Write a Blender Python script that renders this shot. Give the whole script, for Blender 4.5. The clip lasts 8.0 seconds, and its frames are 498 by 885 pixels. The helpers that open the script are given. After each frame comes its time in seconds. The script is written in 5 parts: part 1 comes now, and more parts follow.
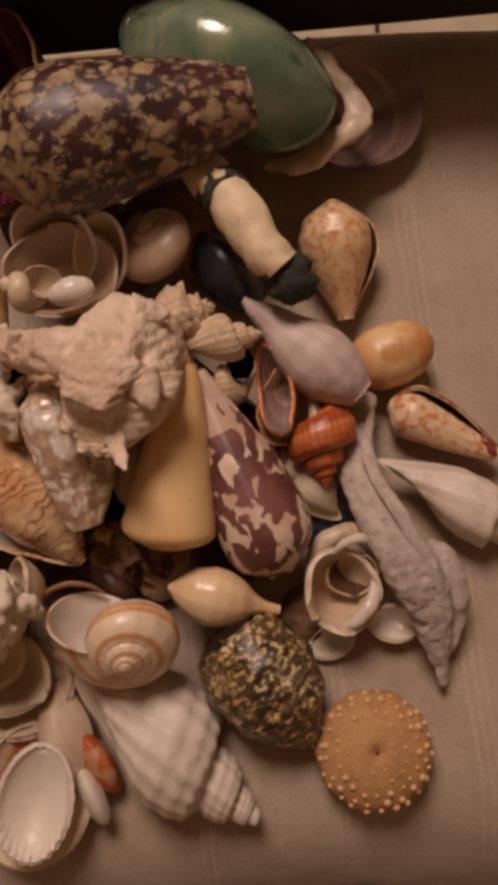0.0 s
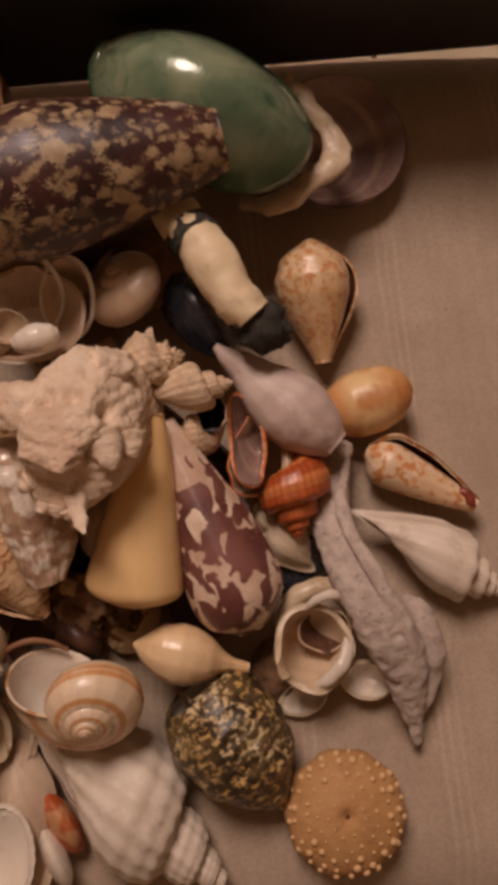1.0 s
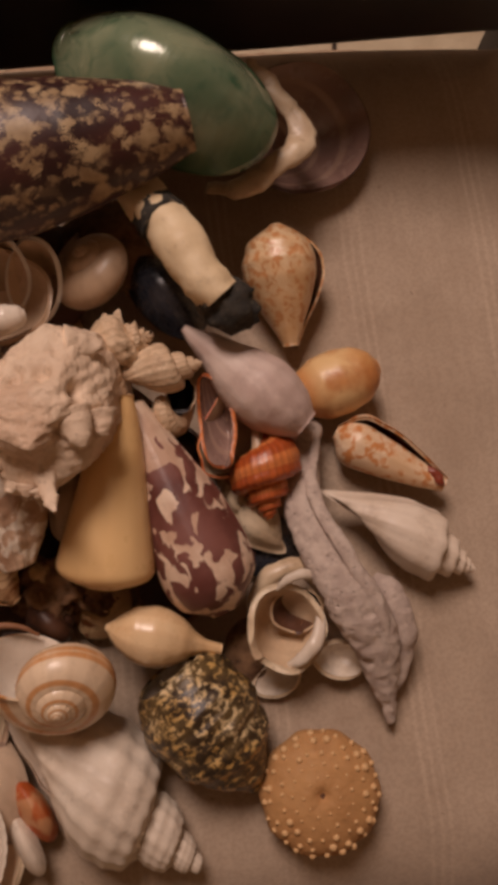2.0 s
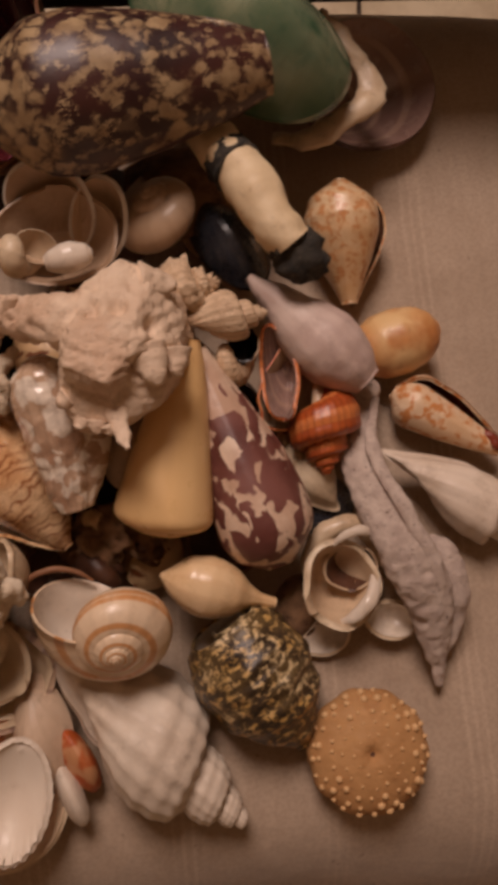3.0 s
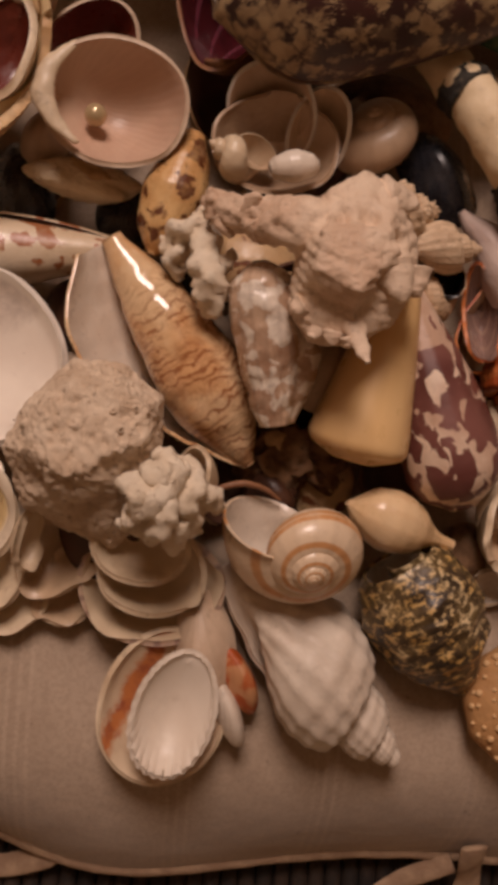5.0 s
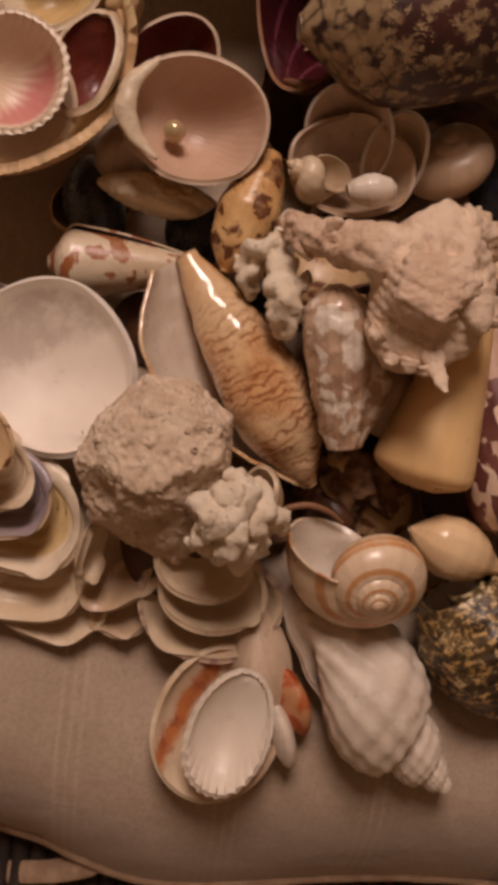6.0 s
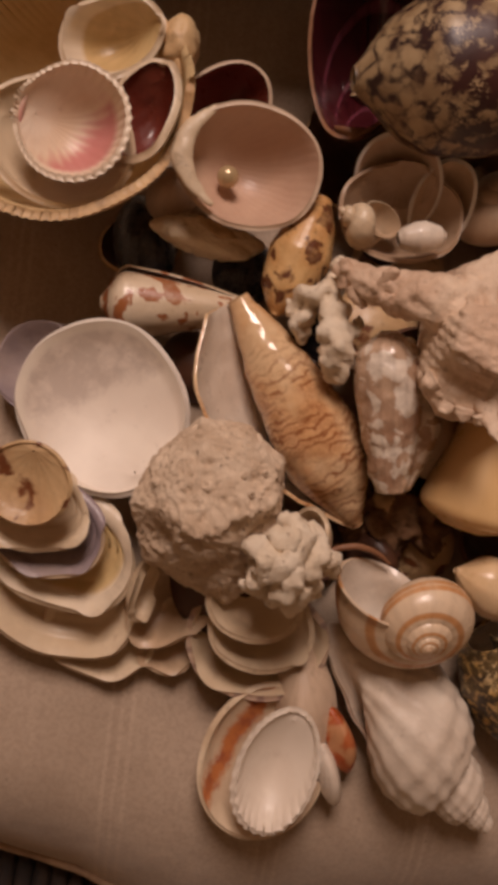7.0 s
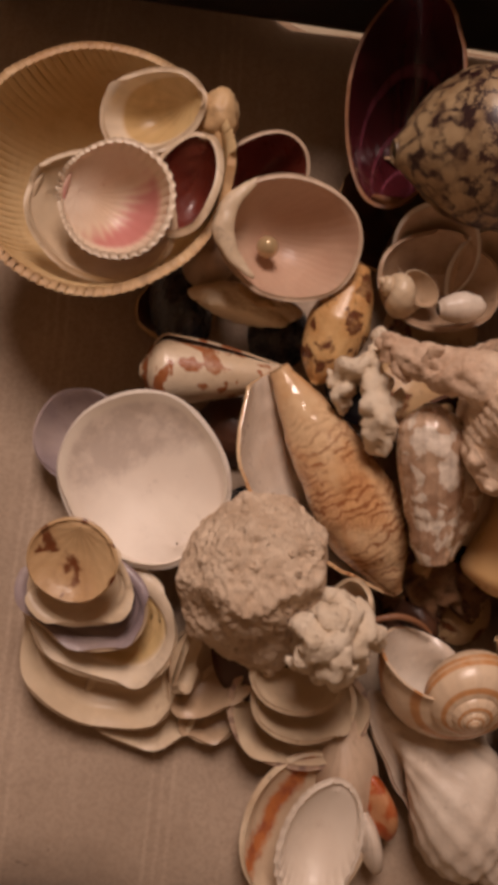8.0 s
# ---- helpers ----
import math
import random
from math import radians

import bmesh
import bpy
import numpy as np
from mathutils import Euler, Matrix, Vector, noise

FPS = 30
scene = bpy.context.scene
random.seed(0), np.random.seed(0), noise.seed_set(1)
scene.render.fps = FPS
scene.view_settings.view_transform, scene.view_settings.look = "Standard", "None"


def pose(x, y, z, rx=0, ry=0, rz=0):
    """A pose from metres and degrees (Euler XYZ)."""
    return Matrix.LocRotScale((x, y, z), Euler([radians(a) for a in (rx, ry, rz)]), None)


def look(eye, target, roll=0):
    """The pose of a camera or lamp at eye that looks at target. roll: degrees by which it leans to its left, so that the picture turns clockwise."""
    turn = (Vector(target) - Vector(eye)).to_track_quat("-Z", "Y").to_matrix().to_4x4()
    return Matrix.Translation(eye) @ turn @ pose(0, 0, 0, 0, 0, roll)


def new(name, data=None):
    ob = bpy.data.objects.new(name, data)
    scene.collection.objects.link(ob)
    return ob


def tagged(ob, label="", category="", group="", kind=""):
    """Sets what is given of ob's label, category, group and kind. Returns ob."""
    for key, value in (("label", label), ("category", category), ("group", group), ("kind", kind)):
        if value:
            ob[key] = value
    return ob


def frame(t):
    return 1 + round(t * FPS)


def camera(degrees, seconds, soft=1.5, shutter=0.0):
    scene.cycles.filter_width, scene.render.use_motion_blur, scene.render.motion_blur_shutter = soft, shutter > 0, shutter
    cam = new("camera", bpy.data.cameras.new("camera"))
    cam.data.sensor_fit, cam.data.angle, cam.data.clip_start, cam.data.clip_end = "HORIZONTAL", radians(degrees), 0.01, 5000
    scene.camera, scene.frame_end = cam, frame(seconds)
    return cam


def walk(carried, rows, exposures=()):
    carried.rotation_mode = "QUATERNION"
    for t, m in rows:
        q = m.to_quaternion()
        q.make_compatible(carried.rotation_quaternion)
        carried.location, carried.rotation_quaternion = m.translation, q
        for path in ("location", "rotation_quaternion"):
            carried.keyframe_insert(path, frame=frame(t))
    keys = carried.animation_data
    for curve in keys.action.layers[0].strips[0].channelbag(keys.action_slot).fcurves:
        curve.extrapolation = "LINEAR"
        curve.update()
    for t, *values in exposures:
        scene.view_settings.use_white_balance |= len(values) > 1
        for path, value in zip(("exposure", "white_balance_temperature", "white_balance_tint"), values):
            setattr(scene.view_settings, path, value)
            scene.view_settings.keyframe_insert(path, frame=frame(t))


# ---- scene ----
cam = camera(32.2, 8.0, soft=5.4, shutter=0.4)
METRES, EYE, TILT, LEAN, TURN = 0.28, 0.39, -78.0, 0.0, 0.0
ROWS = [
    (0.0, 0.0, 0.0, 0.0, 0.0, 0.0, -0.0),
    (0.5, 0.026, 0.0172, 0.0358, -0.13, -0.34, -1.03),
    (1.0, 0.0455, 0.0393, 0.0865, 0.13, -0.5, -0.47),
    (1.2, 0.0595, 0.0495, 0.0819, -0.80, -0.66, 0.52),
    (2.3, 0.0195, 0.0340, 0.0234, -2.41, 0.37, 0.13),
    (2.5, 0.0005, 0.0422, 0.008, -2.75, 0.2, -0.31),
    (3.0, -0.0766, 0.0633, -0.0204, -3.57, -0.11, -2.13),
    (3.5, -0.1473, 0.0647, -0.066, -4.38, -0.24, -3.6),
    (4.0, -0.2294, 0.0765, -0.1083, -5.08, -0.51, -5.43),
    (4.5, -0.3062, 0.0791, -0.1221, -5.25, -0.6, -7.06),
    (5.0, -0.3625, 0.112, -0.1224, -4.94, -1.35, -8.93),
    (5.2, -0.3835, 0.1239, -0.1180, -4.60, -1.62, -9.58),
    (6.5, -0.4659, 0.1108, -0.0996, -3.95, -1.24, -11.7),
    (7.0, -0.5131, 0.1064, -0.0791, -4.09, -0.91, -11.92),
    (7.5, -0.564, 0.1085, -0.0601, -4.3, -0.74, -12.26),
    (8.0, -0.587, 0.11, -0.0073, -4.21, -0.43, -11.69),
]
walk(cam, [(t, pose(0, 0, EYE, TILT, LEAN, TURN) @ pose(METRES * x, METRES * y, METRES * z, 90 + pitch, roll, yaw)) for t, x, y, z, yaw, pitch, roll in ROWS])

# ---- light ----
world = bpy.data.worlds.new("room_air")
scene.world = world
world.use_nodes = True
world.node_tree.nodes["Background"].inputs[0].default_value = (1.0, 0.81, 0.70, 1)
world.node_tree.nodes["Background"].inputs[1].default_value = 0.315


def area_lamp(name, m, size, watts, colour):
    data = bpy.data.lights.new(name, "AREA")
    data.shape, data.size, data.energy, data.color = "DISK", size, watts, colour
    ob = new(name, data)
    ob.matrix_world = m
    return ob


area_lamp("ceiling_lamp_light", look((-0.40, 1.15, 1.85), (-0.05, 0.02, 0)), 0.80, 33.0, (1.0, 0.775, 0.69))


# ---- materials ----
def srgb(r, g, b):
    f = lambda v: ((v / 255 + 0.055) / 1.055) ** 2.4 if v > 10 else v / 255 / 12.92
    return (f(r), f(g), f(b), 1)


class Mat:
    """A node material with short helpers for its colour and relief."""

    def __init__(self, name, rough=0.5, **inputs):
        self.mat = bpy.data.materials.new(name)
        self.mat.use_nodes = True
        self.nt = self.mat.node_tree
        self.bsdf = self.nt.nodes["Principled BSDF"]
        self.bsdf.inputs["Roughness"].default_value = rough
        for key, value in inputs.items():
            self.bsdf.inputs[key.replace("_", " ")].default_value = value
        self.tc = self.nt.nodes.new("ShaderNodeTexCoord")
        self.relief = None

    def node(self, kind, **inputs):
        n = self.nt.nodes.new("ShaderNode" + kind)
        for key, value in inputs.items():
            slot = n.inputs[key.replace("_", " ")]
            if isinstance(value, bpy.types.NodeSocket):
                self.nt.links.new(value, slot)
            else:
                slot.default_value = value
        return n

    def place(self, scale=(1, 1, 1), uv=False, turn=(0, 0, 0)):
        n = self.node("Mapping", Vector=self.tc.outputs["UV" if uv else "Object"], Scale=scale)
        n.inputs["Rotation"].default_value = [radians(a) for a in turn]
        return n.outputs[0]

    def noise(self, scale, detail=4.0, rough=0.55, at=None, twist=0.0):
        n = self.node("TexNoise", Scale=scale, Detail=detail, Roughness=rough, Distortion=twist)
        self.nt.links.new(at or self.place(), n.inputs["Vector"])
        return n.outputs[0]

    def cells(self, scale, feature="F1", at=None, out="Distance"):
        n = self.node("TexVoronoi", Scale=scale)
        n.feature = feature
        self.nt.links.new(at or self.place(), n.inputs["Vector"])
        return n.outputs[out]

    def step(self, value, lo, hi, a=0.0, b=1.0):
        n = self.node("MapRange", Value=value)
        n.interpolation_type = "SMOOTHSTEP"
        for i, v in zip((1, 2, 3, 4), (lo, hi, a, b)):
            n.inputs[i].default_value = v
        return n.outputs[0]

    def math(self, op, a, b=0.0, c=0.0):
        n = self.nt.nodes.new("ShaderNodeMath")
        n.operation = op
        for i, v in enumerate((a, b, c)):
            if isinstance(v, bpy.types.NodeSocket):
                self.nt.links.new(v, n.inputs[i])
            else:
                n.inputs[i].default_value = v
        return n.outputs[0]

    def mix(self, f, a, b):
        n = self.nt.nodes.new("ShaderNodeMix")
        n.data_type = "RGBA"
        for i, v in ((0, f), (6, a), (7, b)):
            if isinstance(v, bpy.types.NodeSocket):
                self.nt.links.new(v, n.inputs[i])
            else:
                n.inputs[i].default_value = v
        return n.outputs[2]

    def axis(self, i, at):
        n = self.node("SeparateXYZ", Vector=at)
        return n.outputs[i]

    def waves(self, turns, i=0, wobble=0.0, scale=3.0):
        """0..1 waves along u (i = 0) or v (i = 1)."""
        u = self.axis(i, self.place(uv=True))
        if wobble:
            u = self.math("MULTIPLY_ADD", self.noise(scale, 3.0, at=self.place((1, 1, 1), True)), wobble, u)
        s = self.math("SINE", self.math("MULTIPLY", u, turns * 2 * math.pi))
        return self.math("MULTIPLY_ADD", s, 0.5, 0.5)

    def bump(self, value, strength, distance):
        n = self.node("Bump", Height=value, Strength=strength, Distance=distance)
        if self.relief:
            self.nt.links.new(self.relief, n.inputs["Normal"])
        self.relief = n.outputs[0]

    def done(self, colour, rough=None):
        self.nt.links.new(colour, self.bsdf.inputs["Base Color"])
        if rough:
            self.nt.links.new(rough, self.bsdf.inputs["Roughness"])
        if self.relief:
            self.nt.links.new(self.relief, self.bsdf.inputs["Normal"])
        return self.mat


def shell_stuff(name, c1, c2, rough=0.4, scale=70, grime=(96, 66, 40), dirt=0.45, lines=12.0, line_depth=0.07,
                bump=0.25, coat=0.0, bands=None, spots=None, wash=None):
    """Shell: two blended tones, growth lines, dirt in spots; bands = (colour, turns, low, high) along v,
    spots = (colour, scale, low, high), wash = (colour, scale, low, high, v from, v to)."""
    m = Mat(name, rough, Coat_Weight=coat, Coat_Roughness=0.24)
    big = m.noise(scale * 0.45, 5.0, 0.6, twist=0.5)
    fine = m.noise(scale * 5, 4.0, 0.6)
    col = m.mix(m.step(big, 0.33, 0.67), srgb(*c1), srgb(*c2))
    if wash:
        colour, sc, lo, hi, v0, v1 = wash
        f = m.math("MULTIPLY", m.step(m.noise(sc, 4.0), lo, hi), m.step(m.axis(1, m.place(uv=True)), v0, v1))
        col = m.mix(f, col, srgb(*colour))
    if bands:
        colour, turns, lo, hi = bands
        col = m.mix(m.step(m.waves(turns, 1, 0.04), lo, hi), col, srgb(*colour))
    if spots:
        colour, sc, lo, hi = spots
        col = m.mix(m.step(m.noise(sc, 3.0, 0.5, twist=0.4), lo, hi), col, srgb(*colour))
    col = m.mix(m.step(m.noise(scale * 3.2, 3.0, 0.6), 0.60, 0.72, 0, 0.35 * min(dirt * 2, 1)), col, srgb(*grime))
    col = m.mix(m.step(m.noise(scale * 0.9, 4.0, 0.65), 0.56, 0.72, 0, 0.35), col, srgb(*[min(255, int(v * 1.09 + 6)) for v in c1]))
    grow = m.waves(lines, 0, 0.05)
    col = m.mix(m.math("MULTIPLY", m.step(grow, 0.55, 1.0), line_depth), col, srgb(*grime))
    f = m.math("MULTIPLY", m.step(m.noise(scale * 1.3, 8.0, 0.75), 0.52, 0.74), dirt)
    col = m.mix(f, col, srgb(*grime))
    m.bump(grow, min(0.25, line_depth * 2), 0.0006)
    m.bump(fine, bump, 0.0012)
    return m.done(col, m.step(fine, 0.3, 0.7, max(rough - 0.1, 0.03), rough + 0.12))


def fabric():
    m = Mat("cushion_cotton", 0.92, Sheen_Weight=0.25)
    x = m.axis(0, m.place())
    wob = m.math("MULTIPLY_ADD", m.noise(9, 2.0), 0.006, x)
    broad = m.noise(14, 5.0, 0.6)
    col = m.mix(m.step(broad, 0.3, 0.7), srgb(168, 147, 126), srgb(186, 165, 144))
    groups = m.step(m.math("SINE", m.math("MULTIPLY", wob, 2 * math.pi / 0.062)), 0.72, 0.9)
    fine = m.math("MULTIPLY_ADD", m.math("SINE", m.math("MULTIPLY", wob, 2 * math.pi / 0.0042)), 0.5, 0.5)
    thread = m.noise(260, 2.0, 0.5, at=m.place((1, 0.05, 1)))
    f = m.math("MULTIPLY", m.math("MULTIPLY", groups, m.step(fine, 0.45, 0.9)), 0.26)
    col = m.mix(f, col, srgb(206, 184, 162))
    col = m.mix(m.math("MULTIPLY", m.step(thread, 0.42, 0.62), 0.07), col, srgb(126, 100, 84))
    col = m.mix(m.step(m.noise(160, 2.0), 0.71, 0.76, 0, 0.45), col, srgb(92, 70, 56))
    col = m.mix(m.step(m.noise(620, 2.0, 0.6), 0.42, 0.62, 0, 0.22), col, srgb(132, 110, 92))
    weave = m.math("MULTIPLY", m.waves_xyz(0.0011, 0), m.waves_xyz(0.0011, 1))
    m.bump(weave, 0.12, 0.0003)
    m.bump(m.noise(22, 4.0), 0.35, 0.006)
    return m.done(col)


def waves_xyz(self, length, i):
    s = self.math("SINE", self.math("MULTIPLY", self.axis(i, self.place()), 2 * math.pi / length))
    return self.math("MULTIPLY_ADD", s, 0.5, 0.5)


Mat.waves_xyz = waves_xyz


def tent_pattern():
    """Cream tent marks in clusters on dark maroon."""
    m = Mat("tent_marked_shell", 0.42, Coat_Weight=0.12, Coat_Roughness=0.3)
    warp = m.node("TexNoise", Scale=110.0, Detail=1.0)
    at = m.node("VectorMath")
    at.operation = "MULTIPLY_ADD"
    m.nt.links.new(warp.outputs["Color"], at.inputs[0])
    at.inputs[1].default_value = (0.004, 0.004, 0.004)
    m.nt.links.new(m.place((1, 1, 0.8)), at.inputs[2])
    p = at.outputs[0]
    marks = None
    for sc, lo, mask in ((145, 0.05, 0.532), (250, 0.06, 0.540), (400, 0.06, 0.55)):
        edge = m.step(m.cells(sc, "DISTANCE_TO_EDGE", p), lo, lo + 0.06)
        spot = m.cells(sc, "F1", p, "Position")
        crowd = m.node("TexNoise", Scale=34.0, Detail=1.0)
        scaled = m.node("VectorMath")
        scaled.operation = "SCALE"
        m.nt.links.new(spot, scaled.inputs[0])
        scaled.inputs["Scale"].default_value = 1.0 / sc
        m.nt.links.new(scaled.outputs[0], crowd.inputs["Vector"])
        full = m.math("ADD", crowd.outputs[0], m.step(m.axis(1, m.place(uv=True)), 0.70, 0.90, 0.0, 0.075))
        pick = m.step(m.math("MULTIPLY_ADD", m.axis(0, m.cells(sc, "F1", p, "Color")), 0.22, full), mask + 0.12, mask + 0.14)
        k = m.math("MULTIPLY", edge, pick)
        marks = k if marks is None else m.math("MAXIMUM", marks, k)
    dark = m.mix(m.step(m.noise(30, 5.0), 0.35, 0.7), srgb(44, 21, 20), srgb(70, 37, 32))
    light = m.mix(m.step(m.noise(120, 4.0), 0.35, 0.65), srgb(176, 151, 115), srgb(142, 116, 84))
    col = m.mix(marks, dark, light)
    col = m.mix(m.step(m.noise(180, 6.0, 0.7), 0.6, 0.75, 0, 0.5), col, srgb(60, 44, 34))
    m.bump(m.noise(300, 4.0), 0.2, 0.0008)
    m.bump(m.waves(10, 1, 0.05), 0.12, 0.0008)
    return m.done(col)


def blotch_pattern():
    """Maroon shell with broad pale blotches in rows."""
    m = Mat("blotched_maroon_shell", 0.38, Coat_Weight=0.2, Coat_Roughness=0.2)
    at = m.place((1, 1, 0.8))
    b = m.noise(135, 2.0, 0.45, at=at, twist=0.7)
    band = m.step(m.axis(1, m.place(uv=True)), 0.12, 0.34, 0.16, 0.0)
    marks = m.step(m.math("ADD", b, band), 0.505, 0.545)
    dark = m.mix(m.step(m.noise(40, 5.0), 0.35, 0.65), srgb(98, 54, 48), srgb(128, 82, 74))
    light = m.mix(m.step(m.noise(60, 5.0), 0.35, 0.65), srgb(226, 202, 178), srgb(196, 162, 138))
    col = m.mix(marks, dark, light)
    col = m.mix(m.step(m.noise(130, 7.0, 0.75), 0.55, 0.75, 0, 0.4), col, srgb(96, 70, 56))
    m.bump(m.waves(14, 0, 0.05), 0.2, 0.0006)
    m.bump(m.noise(320, 4.0), 0.2, 0.0008)
    return m.done(col)


def net_pattern():
    """Glossy tan shell with fine brown zigzag lines across."""
    m = Mat("netted_tan_shell", 0.16, Coat_Weight=0.8, Coat_Roughness=0.06)
    v = m.axis(1, m.place(uv=True))
    warp = m.node("TexNoise", Scale=120.0, Detail=3.0)
    at = m.node("VectorMath")
    at.operation = "MULTIPLY_ADD"
    m.nt.links.new(warp.outputs["Color"], at.inputs[0])
    at.inputs[1].default_value = (0.010, 0.010, 0.010)
    m.nt.links.new(m.place((1, 1, 1.7)), at.inputs[2])
    net = m.cells(150, "DISTANCE_TO_EDGE", at.outputs[0])
    zig = m.math("MULTIPLY_ADD", m.noise(210, 2.0, 0.5), 0.075, m.math("MULTIPLY_ADD", m.noise(70, 2.0), 0.10, v))
    zig = m.math("MULTIPLY_ADD", m.math("SINE", m.math("MULTIPLY", zig, 27 * 2 * math.pi)), 0.5, 0.5)
    zig = m.math("MULTIPLY", m.step(zig, 0.60, 0.92), m.step(m.noise(85, 3.0), 0.38, 0.56))
    lines = m.math("MULTIPLY", m.step(net, 0.02, 0.11, 1.0, 0.0), m.step(m.noise(70, 2.0), 0.30, 0.48))
    low = m.step(v, 0.12, 0.42, 0.1, 1.0)
    base = m.mix(m.step(m.noise(38, 4.0), 0.38, 0.62), srgb(232, 200, 158), srgb(216, 168, 118))
    base = m.mix(m.step(m.noise(48, 3.0, twist=0.6), 0.55, 0.66, 0, 0.40), base, srgb(186, 124, 74))
    col = m.mix(m.math("MULTIPLY", m.math("MULTIPLY", m.math("MAXIMUM", m.math("MULTIPLY", lines, 0.55), m.math("MULTIPLY", zig, 0.85)), low), 0.95), base, srgb(140, 78, 42))
    m.bump(m.noise(220, 3.0), 0.06, 0.0006)
    return m.done(col)


def turban_pattern():
    m = Mat("mottled_turban_shell", 0.42, Coat_Weight=0.2, Coat_Roughness=0.25)
    a = m.noise(310, 5.0, 0.65, at=m.place((1, 1, 1.3)), twist=0.3)
    b = m.noise(60, 4.0, 0.6)
    dark = m.mix(m.step(b, 0.42, 0.6), srgb(58, 44, 30), srgb(100, 80, 48))
    light = m.mix(m.step(m.noise(48, 3.0), 0.4, 0.62), srgb(200, 160, 92), srgb(214, 190, 146))
    rows = m.waves(13, 1, 0.03)
    col = m.mix(m.step(m.math("MULTIPLY_ADD", rows, 0.04, a), 0.515, 0.63), dark, light)
    col = m.mix(m.step(m.noise(150, 6.0, 0.7), 0.56, 0.7, 0, 0.7), col, srgb(46, 34, 24))
    m.bump(m.waves(9, 1, 0.03), 0.5, 0.0016)
    m.bump(m.noise(200, 5.0), 0.4, 0.0014)
    return m.done(col)


def pearl_green():
    m = Mat("green_pearl_shell", 0.22, Coat_Weight=0.7, Coat_Roughness=0.1)
    n = m.noise(20, 3.0, 0.5, twist=0.4)
    col = m.mix(m.step(n, 0.30, 0.70), srgb(84, 110, 84), srgb(158, 162, 130))
    col = m.mix(m.step(m.noise(40, 3.0, twist=0.8), 0.58, 0.72, 0, 0.6), col, srgb(34, 84, 56))
    rim = m.step(m.axis(1, m.place(uv=True)), 0.78, 1.0)
    col = m.mix(m.math("MULTIPLY", rim, 0.75), col, srgb(36, 92, 60))
    col = m.mix(m.step(m.noise(70, 5.0, 0.6, twist=1.5), 0.50, 0.70, 0, 0.4), col, srgb(60, 96, 74))
    m.bump(m.noise(50, 3.0, at=m.place((1, 3, 1))), 0.3, 0.002)
    m.bump(m.noise(260, 3.0), 0.1, 0.0005)
    m.bsdf.inputs["Metallic"].default_value = 0.1
    return m.done(col, m.step(n, 0.3, 0.7, 0.14, 0.34))


def rock_stuff(name, c1, c2, c3, scale=70, holes=0.5):
    m = Mat(name, 0.85)
    n = m.noise(scale, 6.0, 0.65)
    col = m.mix(m.step(n, 0.35, 0.65), srgb(*c1), srgb(*c2))
    pits = m.step(m.cells(scale * 2.2), 0.05, 0.22)
    col = m.mix(m.math("MULTIPLY", m.math("SUBTRACT", 1.0, pits), holes), col, srgb(*c3))
    col = m.mix(m.step(m.noise(scale * 2.4, 7.0, 0.7), 0.56, 0.72, 0, 0.6), col, srgb(*c3))
    m.bump(pits, 0.5, 0.0016)
    m.bump(m.noise(scale * 5, 6.0, 0.7), 0.6, 0.002)
    return m.done(col)


def plain_stuff(name, c1, c2, rough=0.6, scale=40, bump=0.2, coat=0.0, **kw):
    m = Mat(name, rough, Coat_Weight=coat, Coat_Roughness=0.15, **kw)
    col = m.mix(m.step(m.noise(scale, 5.0, 0.6), 0.35, 0.65), srgb(*c1), srgb(*c2))
    m.bump(m.noise(scale * 6, 4.0), bump, 0.001)
    return m.done(col)


COTTON = fabric()
PIPING = plain_stuff("piping_cotton", (176, 148, 120), (150, 122, 98), 0.9, 120, 0.5)
SEAT = plain_stuff("dark_woven_seat", (52, 38, 28), (32, 24, 20), 0.8, 90, 0.6)
BACK = plain_stuff("dark_stained_wood", (34, 26, 24), (22, 17, 16), 0.55, 30, 0.1)
TILE = plain_stuff("glazed_floor_tile", (212, 196, 168), (190, 172, 144), 0.35, 14, 0.05)
GROUT = plain_stuff("dark_grout", (70, 58, 48), (52, 44, 38), 0.9, 200, 0.3)
PLASTER = plain_stuff("wall_plaster", (206, 186, 160), (190, 170, 146), 0.9, 6, 0.2)
TENT, BLOTCH, NET, TURBAN, GREEN = tent_pattern(), blotch_pattern(), net_pattern(), turban_pattern(), pearl_green()
CREAM = shell_stuff("cream_shell", (226, 206, 176), (204, 178, 146))
FRAGMENT = shell_stuff("worn_cream_fragment", (234, 216, 184), (218, 196, 162), 0.55, 60, (140, 100, 64), 0.35, 1, 0.0, 0.4)
WHITE = shell_stuff("white_ribbed_shell", (226, 212, 194), (206, 188, 168), 0.55, 60, dirt=0.25)
CHALK = shell_stuff("chalky_white_shell", (232, 222, 208), (216, 204, 190), 0.7, 40, (150, 132, 120), 0.25)
INNER = shell_stuff("glazed_white_inside", (232, 220, 204), (216, 198, 178), 0.32, 40, dirt=0.15, coat=0.2, bump=0.06, lines=10, line_depth=0.04)
TOOTHIN = shell_stuff("plain_white_inside", (234, 222, 206), (220, 204, 186), 0.45, 30, (170, 146, 124), 0.25, 1, 0.0, 0.1)
TANIN = shell_stuff("tan_inside", (212, 186, 154), (194, 164, 132), 0.4, 40, dirt=0.25, lines=8, line_depth=0.05, coat=0.1, bump=0.08)
